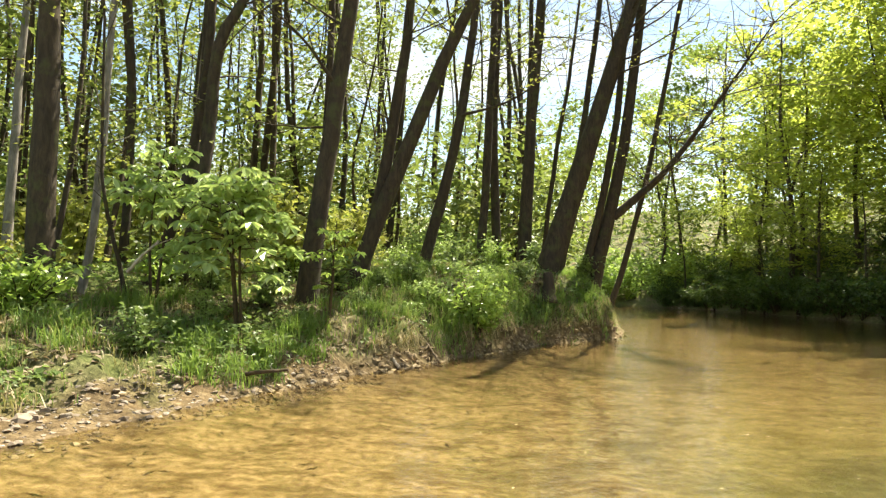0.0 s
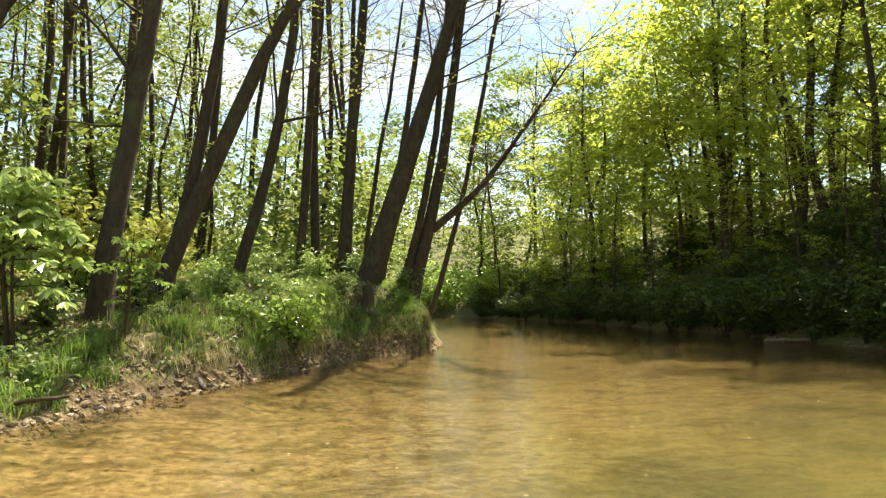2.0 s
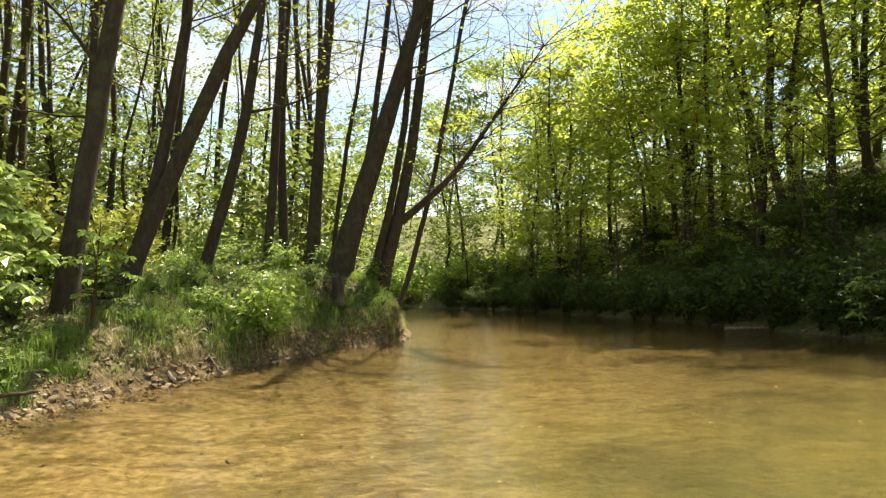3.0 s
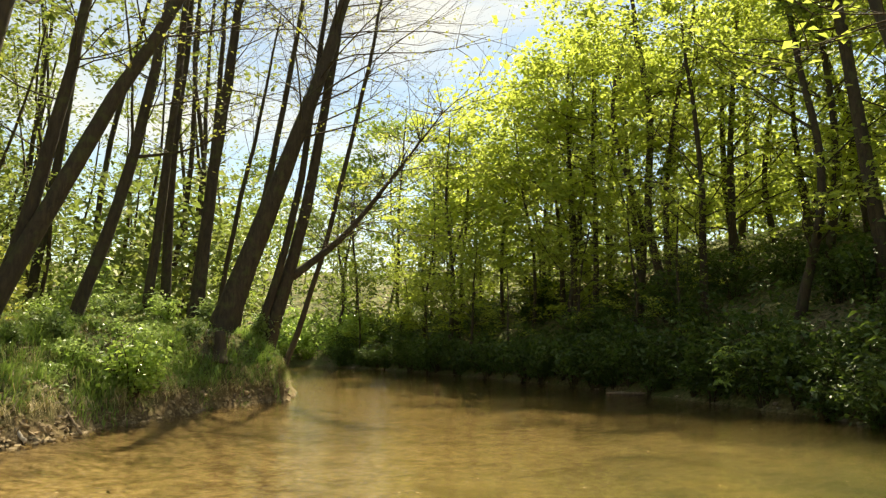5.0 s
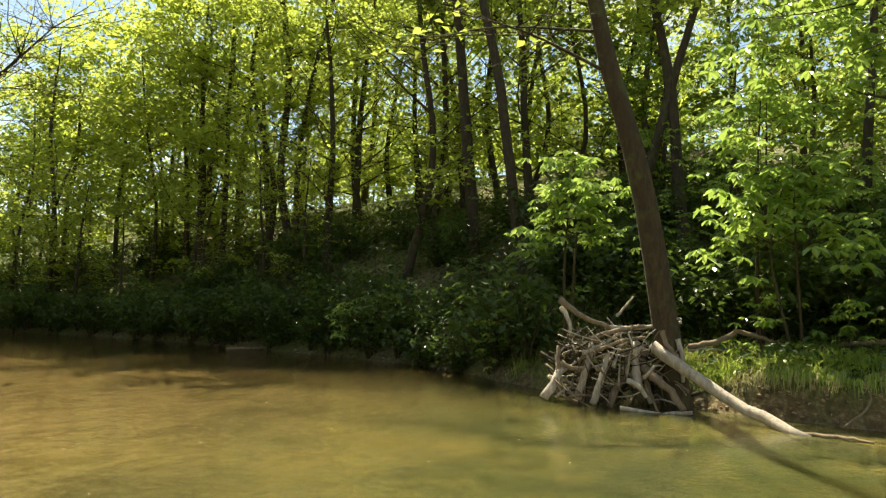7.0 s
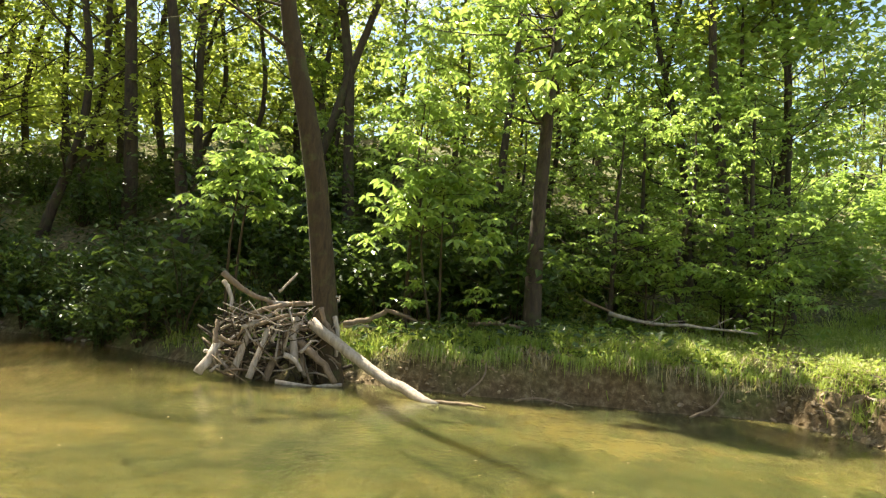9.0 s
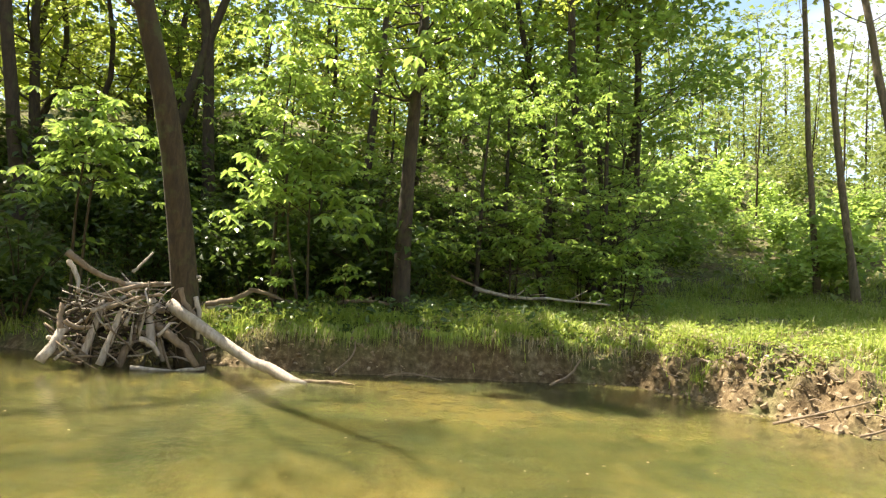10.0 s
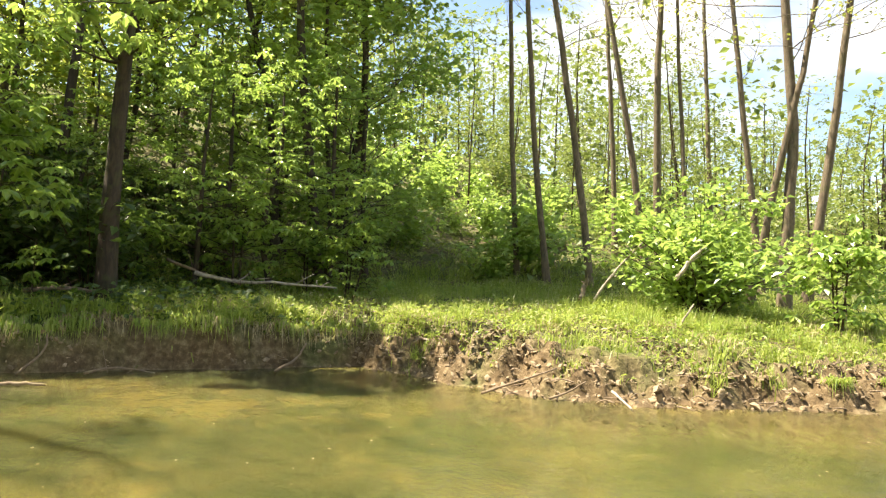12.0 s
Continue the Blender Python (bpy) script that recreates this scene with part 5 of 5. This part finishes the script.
    tagged(new("forest_herbs", w.mesh("forest_herbs", LEAF_WOOD, False)), "green ground cover under the woods", "herbs", kind="stuff")


build_grass()


# ---- the distant woods ----
def far_woods():
    rng = np.random.default_rng(91)
    g, tr = Geo(), Geo()
    n = 560
    az, r = np.radians(rng.uniform(-46, 165, n)), rng.uniform(46, 130, n)
    x, y = r * np.sin(az), r * np.cos(az)
    s = shore(x, y)
    far = s > 14
    x, y = x[far], y[far]
    z, _ = land(x, y)
    for a, b, c in zip(x, y, z):
        h, w = rng.uniform(10, 17), rng.uniform(2.0, 3.6)
        tube(tr, [(a, b, c - 0.5), (a + rng.normal() * 0.4, b, c + h * 0.65)], [0.1, 0.04], 4)
        k = 120
        d = rng.normal(size=(k, 3))
        d /= np.linalg.norm(d, axis=1)[:, None]
        p = np.array([a, b, c + h * 0.5]) + d * [w, w, h * 0.5] * rng.uniform(0.5, 1.05, k)[:, None]
        leaves(g, p, 0.62, 0.44, rng, 0.4)
    x, y = rng.uniform(-60, 90, 60000), rng.uniform(-80, 95, 60000)
    r, s = np.hypot(x, y), shore(x, y)
    k = (r > 42) & (r < 85) & (s > 2) & ((y > 5) | (x > 0))
    x, y = x[k][:15000], y[k][:15000]
    p = np.stack([x, y, land(x, y)[0] + rng.random(len(x)) ** 1.5 * 5.5], 1)
    leaves(g, p, 0.55, 0.4, rng, 0.4)
    ob = tagged(new("distant_woods", g.mesh("distant_woods", LEAF_WOOD, False)), "pale green wooded hills in the distance", "woods", kind="stuff")
    tagged(new("distant_trunks", tr.mesh("distant_trunks", BARK_WARM)), "thin trunks of the distant woods", "woods", kind="stuff")


far_woods()


# ---- driftwood, logs and stones ----
def stick_mesh(name, pts, r0, r1, mat, seed, sides=8, rough=0.1, count=9):
    rng = np.random.default_rng(seed)
    g = Geo()
    ln = spline(pts, count)
    ln[1:-1] += rng.normal(size=(count - 2, 3)) * r0 * 0.16
    tube(g, ln, np.linspace(r0, r1, count), sides, rng, rough, cap=True)
    return g.mesh(name, mat)


def log(pts, r0, r1, mat, label, name="fallen_log", stubs=0, category="log"):
    base = np.asarray(pts[0], float)
    ob = new(name)
    ob.location = base
    tagged(ob, label, category)
    p = np.asarray(pts, float) - base
    part("stem", stick_mesh("stem", p, r0, r1, mat, int(abs(base[0] * 91 + base[1] * 17)), 10, 0.1, 12), ob)
    rng = np.random.default_rng(int(abs(base[1] * 100)) + 3)
    for _ in range(stubs):
        u = rng.uniform(0.2, 0.9)
        a = p[0] + (p[-1] - p[0]) * u
        d = rng.normal(size=3) * [1, 1, 0.6] + [0, 0, 0.5]
        d *= rng.uniform(0.15, 0.45) / np.linalg.norm(d)
        part("branch_stub", stick_mesh("branch_stub", [a, a + d * 0.6, a + d], r0 * 0.3, r0 * 0.12, mat, int(u * 1e4), 5, 0.1, 5), ob)
    return ob


def driftwood_pile():
    ob = new("driftwood_pile")
    ob.location = (11.36, 3.32, 0.0)
    ob.rotation_euler = (0, 0, math.atan2(-0.956, 0.292))
    tagged(ob, "heap of tangled bleached driftwood at the foot of a trunk", "driftwood")
    # along the bank, height, towards the water, twice, and the half thickness
    main = [
        (-1.02, 1.71, 0.1, -0.19, 1.26, 0.25, 0.042), (-1.0, 1.57, 0.0, -0.82, 1.11, 0.25, 0.036), (-0.1, 1.45, 0.0, 0.18, 1.79, 0.0, 0.02),
        (-0.55, 1.06, 0.4, 0.35, 1.3, 0.2, 0.036), (-0.28, 1.26, 0.2, 0.93, 1.38, 0.0, 0.032), (-1.23, 0.1, 0.5, -0.94, 0.6, 0.3, 0.066),
        (-0.99, 0.55, 0.35, -1.02, 0.94, 0.2, 0.045), (-0.45, 0.06, 0.55, -0.23, 0.84, 0.35, 0.05), (0.23, 0.35, 0.5, 0.21, 1.06, 0.3, 0.066),
        (0.3, 0.65, 0.35, 0.89, 0.06, 0.75, 0.06), (-0.04, 0.03, 0.65, 1.01, 0.04, 0.75, 0.036), (0.69, 1.33, 0.15, 0.91, 1.43, 0.15, 0.03),
        (0.62, 1.25, 0.25, 0.84, 0.79, 0.35, 0.055)]
    more = [
        (0.84, 1.11, 0.3, 0.91, 0.45, 0.35, 0.036), (-0.62, 0.84, 0.45, 0.01, 1.21, 0.25, 0.03), (-0.43, 0.89, 0.5, 0.35, 1.13, 0.35, 0.026),
        (-0.14, 0.65, 0.5, 0.01, 1.09, 0.35, 0.026), (0.06, 0.45, 0.55, 0.35, 0.21, 0.6, 0.04), (-0.96, 0.7, 0.4, -0.62, 0.6, 0.45, 0.032),
        (-0.7, 0.1, 0.3, -0.5, 1.0, 0.1, 0.05), (0.45, 0.1, 0.3, 0.3, 1.0, 0.0, 0.05), (-0.2, 0.0, 0.3, 0.1, 0.9, 0.0, 0.055)]
    for i, (a, b, c, d, e, f, r) in enumerate(main + more):
        p, q = np.array([a, -c, b]), np.array([d, -f, e])
        bend = (p + q) / 2 + np.array([0.03, -0.02, 0.05]) * (1 if i % 2 else -1)
        part("driftwood_branch", stick_mesh("driftwood_branch", [p, bend, q], r * 1.2, r * 0.8, DRIFTWOOD if i % 3 else DRIFT_BROWN, 40 + i), ob)
    rng = np.random.default_rng(5)
    for i in range(190):
        u = rng.uniform(-1.0, 0.85)
        top = 1.2 - 0.3 * abs(u)
        # inner sticks take near-black bark, painting the shade inside the heap
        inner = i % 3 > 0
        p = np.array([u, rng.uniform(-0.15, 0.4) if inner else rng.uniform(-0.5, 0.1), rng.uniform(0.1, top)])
        d = np.array([rng.normal(), rng.normal() * 0.5, rng.normal() * 0.6])
        d *= rng.uniform(0.14, 0.42) / np.linalg.norm(d)
        q0, q1 = p - d, p + d
        q0[2], q1[2] = max(q0[2], -0.05), max(q1[2], -0.05)
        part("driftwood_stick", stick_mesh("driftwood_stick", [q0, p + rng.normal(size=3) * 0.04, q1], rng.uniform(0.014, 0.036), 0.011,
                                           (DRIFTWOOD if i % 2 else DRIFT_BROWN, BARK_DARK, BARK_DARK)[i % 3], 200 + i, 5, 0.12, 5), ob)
    for i in range(64):
        u = rng.uniform(-0.8, 0.7)
        high = i % 3 == 0
        p = np.array([u, rng.uniform(-0.6, 0.0), rng.uniform(0.95, 1.3) - 0.25 * abs(u) if high else rng.uniform(0.1, 1.1)])
        a = rng.normal() * 0.6 if high else rng.normal() * 1.2
        d = np.array([math.cos(a), rng.normal() * 0.3, math.sin(a)]) * rng.uniform(0.15, 0.42)
        q0, q1 = p - d, p + d
        q0[2], q1[2] = max(q0[2], -0.04), max(q1[2], -0.04)
        part("driftwood_twig", stick_mesh("driftwood_twig", [q0, p + rng.normal(size=3) * 0.06, q1], rng.uniform(0.007, 0.014), 0.005,
                                          (DRIFTWOOD, BARK_WARM, DRIFT_BROWN)[i % 3], 500 + i, 4, 0.1, 6), ob)


driftwood_pile()
log([(11.17, 2.78, 1.0), (10.95, 2.2, 0.62), (10.7, 1.57, 0.28), (10.42, 1.1, 0.12), (10.05, 0.55, -0.06)], 0.095, 0.075, DRIFTWOOD,
    "long bleached log sloping from the driftwood into the water")
log([(10.2, 0.75, 0.0), (9.95, 0.1, 0.03), (9.85, -0.15, 0.02)], 0.03, 0.014, DRIFT_BROWN, "thin brown branch floating at the log's end", "branch", 0, "branch")
log([(12.66, 2.54, 0.95), (12.72, 2.1, 1.05), (12.79, 1.77, 1.24)], 0.05, 0.045, DRIFT_BROWN, "short brown log lying on the grass by the trunk")
log([(12.78, 1.8, 1.26), (12.83, 1.4, 1.16), (12.87, 0.98, 1.02)], 0.045, 0.03, DRIFT_BROWN, "broken branch leaning on a log in the grass", "branch", 0, "branch")
log([(12.66, 2.54, 0.9), (12.77, 1.92, 0.93)], 0.035, 0.03, DRIFTWOOD, "short pale stick lying on the grass", "branch", 0, "branch")
log([(14.6, -2.7, 1.5), (14.5, -3.3, 1.38), (14.2, -4.3, 1.35), (13.9, -5.5, 1.3)], 0.05, 0.02, DRIFTWOOD, "long fallen branch lying along the edge of the wood", "fallen_log", 7)
log([(14.9, -2.2, 1.75), (14.6, -3.0, 1.45), (14.4, -3.6, 1.3)], 0.035, 0.02, DRIFT_BROWN, "broken branch resting on a fallen log", "branch", 2, "branch")
log([(13.3, 0.25, 1.08), (13.3, -0.3, 1.14), (13.28, -0.85, 1.1)], 0.04, 0.03, DRIFT_BROWN, "weathered branch lying against a trunk", "branch", 2, "branch")
log([(7.75, -5.2, 0.03), (7.42, -5.65, 0.24), (7.15, -6.0, 0.42)], 0.018, 0.01, DRIFT_BROWN, "weathered stick lying on the muddy bank", "stick", 0, "stick")
log([(6.75, -5.55, 0.1), (6.62, -5.74, 0.2), (6.45, -5.87, 0.34)], 0.015, 0.01, DRIFT_BROWN, "weathered stick lying on the muddy bank", "stick", 0, "stick")
log([(6.1, -5.97, 0.28), (5.75, -5.95, 0.12)], 0.018, 0.012, DRIFTWOOD, "pale stick lying on the muddy bank", "stick", 0, "stick")
log([(-2.31, 8.92, 0.24), (-2.0, 9.0, 0.26), (-1.76, 9.11, 0.27)], 0.03, 0.018, BARK_WARM, "dark stick lying on the sandy shore", "stick", 1, "stick")
log([(-3.3, 10.95, 2.05), (-3.05, 11.0, 1.85), (-2.7, 11.1, 1.5)], 0.022, 0.03, DRIFTWOOD, "bare pale branch leaning out of the grass", "branch", 1, "branch")
log([(-4.5, 10.55, 1.55), (-4.3, 10.6, 1.8), (-4.08, 10.68, 2.05)], 0.03, 0.015, DRIFTWOOD, "bare pale branch leaning out of the grass", "branch", 2, "branch")


def stones(seed, pts, lo, hi, rough=0.16, tip=0.0):
    rng = np.random.default_rng(seed)
    g = Geo()
    t = (1 + 5 ** 0.5) / 2
    base = np.array([(-1, t, 0), (1, t, 0), (-1, -t, 0), (1, -t, 0), (0, -1, t), (0, 1, t), (0, -1, -t), (0, 1, -t), (t, 0, -1), (t, 0, 1), (-t, 0, -1), (-t, 0, 1)]) / 1.9
    tris = np.array([(0, 11, 5), (0, 5, 1), (0, 1, 7), (0, 7, 10), (0, 10, 11), (1, 5, 9), (5, 11, 4), (11, 10, 2), (10, 7, 6), (7, 1, 8),
                     (3, 9, 4), (3, 4, 2), (3, 2, 6), (3, 6, 8), (3, 8, 9), (4, 9, 5), (2, 4, 11), (6, 2, 10), (8, 6, 7), (9, 8, 1)])
    for p in pts:
        s = lo * (hi / lo) ** (rng.random() ** 1.6) * np.array([1, rng.uniform(0.55, 1), rng.uniform(0.3, 0.6)])
        v = base * (1 + rng.normal(size=(12, 1)) * rough)
        a = rng.random() * 6.28
        r = np.array([[math.cos(a), -math.sin(a), 0], [math.sin(a), math.cos(a), 0], [0, 0, 1]])
        b, c = rng.normal(size=2) * tip
        r = r @ np.array([[1, 0, b], [0, 1, c], [-b, -c, 1]])
        g.add((v * s) @ r.T + p + [0, 0, s[2] * 0.2], tris)
    return g


def shore_points(seed, count, xlo, xhi, ylo, yhi, smin, smax, left):
    rng = np.random.default_rng(seed)
    x, y = rng.uniform(xlo, xhi, 60000), rng.uniform(ylo, yhi, 60000)
    s = shore(x, y)
    ok = (s > smin) & (s < smax) & ((x < 6 + 0.22 * y) == left)
    x, y = x[ok][:count], y[ok][:count]
    return np.stack([x, y, land(x, y)[0]], 1)


tagged(new("gravel", stones(1, shore_points(101, 2200, -6, 0, 3, 10.5, -0.35, 0.9, True), 0.01, 0.06, 0.26).mesh("gravel", STONE, False)),
       "pebbles and small stones on the sandy shore", "gravel", kind="stuff")
tagged(new("mud_clods", stones(2, shore_points(102, 2600, 3, 12, -12, -4.5, -0.12, 0.85, False) - [0, 0, 0.012], 0.014, 0.065, 0.34, 0.5).mesh("mud_clods", MUD, False)),
       "broken clods of pale mud on the eroded bank", "mud", kind="stuff")
tagged(new("scarp_clods", stones(6, shore_points(106, 700, 9.5, 14, -5.2, 6, -0.1, 0.1, False) - [0, 0, 0.02], 0.015, 0.07, 0.3, 0.4).mesh("scarp_clods", MUD, False)),
       "crumbled soil and roots at the foot of the cut bank", "mud", kind="stuff")
tagged(new("bank_clods", stones(4, shore_points(104, 1500, -2.5, 7, 8.5, 20, -0.16, 0.25, True), 0.014, 0.08, 0.32, 0.4).mesh("bank_clods", MUD, False)),
       "crumbled brown soil along the grassy bank edge", "mud", kind="stuff")
tagged(new("far_shore_stones", stones(3, shore_points(103, 160, 12, 24, 8, 52, -0.25, 0.05, False), 0.03, 0.14).mesh("far_shore_stones", STONE, False)),
       "stones along the far shore", "gravel", kind="stuff")
white = stones(9, np.array([(0.0, 0.0, 0.0)]), 0.12, 0.13).mesh("stone", STONE, False)
stone = new("stone", white)
stone.location = (-3.8, 6.62, height(-3.8, 6.62) + 0.03)
tagged(stone, "pale rounded stone on the gravel shore", "stone")


def bed_litter():
    rng = np.random.default_rng(111)
    x, y = rng.uniform(-4.5, 8, 3200), rng.uniform(1.5, 17, 3200)
    s = shore(x, y)
    k = (s < -0.05) & (rng.random(3200) < np.clip(0.1 + 1.0 * np.exp(s / 1.6), 0, 1))
    x, y = x[k], y[k]
    g = Geo()
    k = rng.random(len(x)) < 0.55
    x, y = x[k], y[k]
    leaves(g, np.stack([x, y, land(x, y)[0] + 0.012], 1), 0.15, 0.035, rng, 0.96, 0.0)
    tagged(new("sunken_leaves", g.mesh("sunken_leaves", DRIFT_BROWN, False)), "dark sunken leaves on the sandy creek bed", "leaves", kind="stuff")


bed_litter()


# ---- dead wood and small things ----
log([(16.3, 18.2, 0.02), (17.6, 17.5, 0.05), (19.0, 16.9, 0.12)], 0.06, 0.03, DRIFT_BROWN, "half-sunken log lying along the far shore", "fallen_log", 1)
log([(15.2, 46.6, 0.05), (15.4, 46.9, 0.6), (15.2, 47.3, 1.2)], 0.05, 0.025, DRIFTWOOD, "bare pale roots standing at the far shore", "branch", 3, "branch")
log([(17.2, 45.0, 0.05), (16.8, 45.2, 0.5), (16.2, 45.3, 0.75)], 0.05, 0.02, DRIFTWOOD, "bare pale branch lying at the far shore", "branch", 3, "branch")
log([(9.5, -10.95, 1.75), (9.3, -11.2, 2.2), (9.15, -11.4, 2.45)], 0.045, 0.03, DRIFTWOOD, "pale broken branch leaning in a green bush", "branch", 1, "branch")
log([(11.4, -10.5, 1.2), (11.2, -10.95, 1.9), (10.9, -11.5, 2.6)], 0.034, 0.014, DRIFTWOOD, "pale dead branch leaning into a green bush", "branch", 2, "branch")
log([(8.45, -9.9, 0.95), (8.3, -10.05, 1.3)], 0.02, 0.013, DRIFTWOOD, "pale stick standing in the meadow grass", "stick", 0, "stick")
log([(12.2, -10.9, 1.25), (12.6, -11.3, 1.4), (13.0, -11.8, 1.75)], 0.07, 0.05, DRIFT_BROWN, "rotten log lying at the end of the meadow", "fallen_log", 2)
log([(10.6, -0.6, 0.05), (10.75, -1.0, 0.1), (10.6, -1.5, 0.03)], 0.018, 0.01, DRIFT_BROWN, "thin twig caught at the foot of the bank", "stick", 2, "stick")
log([(10.45, -3.2, 0.03), (10.65, -3.6, 0.2), (10.8, -3.8, 0.42)], 0.02, 0.012, DRIFT_BROWN, "bare root hanging from the cut bank", "root", 3, "root")
log([(11.0, 0.2, 0.0), (11.1, -0.1, 0.3), (11.25, -0.15, 0.55)], 0.02, 0.012, DRIFT_BROWN, "bare root hanging from the cut bank", "root", 3, "root")
log([(-0.35, 11.35, 0.02), (-0.5, 11.5, 0.2), (-0.7, 11.7, 0.38)], 0.03, 0.02, DRIFTWOOD, "bleached root under the grassy bank", "root", 3, "root")
log([(0.35, 12.3, 0.0), (0.2, 12.45, 0.22), (0.05, 12.7, 0.42)], 0.025, 0.016, DRIFT_BROWN, "dark root under the grassy bank", "root", 3, "root")
log([(-4.35, 9.0, 0.75), (-3.8, 9.15, 0.68), (-3.3, 9.2, 0.6)], 0.02, 0.012, DRIFTWOOD, "thin dry branch lying in the bank grass", "branch", 1, "branch")


def stump(x, y):
    g = Geo()
    rng = np.random.default_rng(31)
    z = height(x, y)
    u = np.linspace(0, 1, 8)
    line = np.stack([0.04 * np.sin(u * 3), 0.03 * u, -0.15 + u * 0.75], 1)
    tube(g, line, 0.2 - 0.09 * u + 0.1 * np.exp(-u * 6), 12, rng, 0.16, cap=True)
    ob = new("stump", g.mesh("stump", BARK_DARK))
    ob.location = (x, y, z)
    tagged(ob, "dark mossy tree stump on the bank edge", "stump")


stump(3.2, 16.95)


def bank_twigs():
    rng = np.random.default_rng(131)
    g = Geo()
    p = shore_points(132, 90, 3, 12, -12, -4.6, 0.0, 0.8, False)
    for q in p:
        a, k = rng.random() * 6.28, rng.uniform(0.12, 0.4)
        d = np.array([math.cos(a) * k, math.sin(a) * k, rng.uniform(-0.02, 0.08)])
        tube(g, spline([q + [0, 0, 0.03], q + d * 0.5 + [0, 0, rng.uniform(0.02, 0.08)], q + d + [0, 0, 0.02]], 5), np.linspace(0.012, 0.005, 5), 4)
    tagged(new("bank_twigs", g.mesh("bank_twigs", DRIFT_BROWN)), "thin dead twigs and roots on the muddy bank", "twigs", kind="stuff")


bank_twigs()


# small pale leaf shapes laid on the surface as painted sparkle
def floating_bits():
    rng = np.random.default_rng(121)
    x, y = rng.uniform(0, 13, 260), rng.uniform(-8, 22, 260)
    k = shore(x, y) < -0.4
    g = Geo()
    leaves(g, np.stack([x[k], y[k], np.full(k.sum(), 0.006)], 1), 0.035, 0.025, rng, 0.98, 0.0)
    tagged(new("floating_sparkle", g.mesh("floating_sparkle", STRAW, False)), "tiny pale bits on the water, standing in for sparkle", "petals", kind="stuff")


floating_bits()
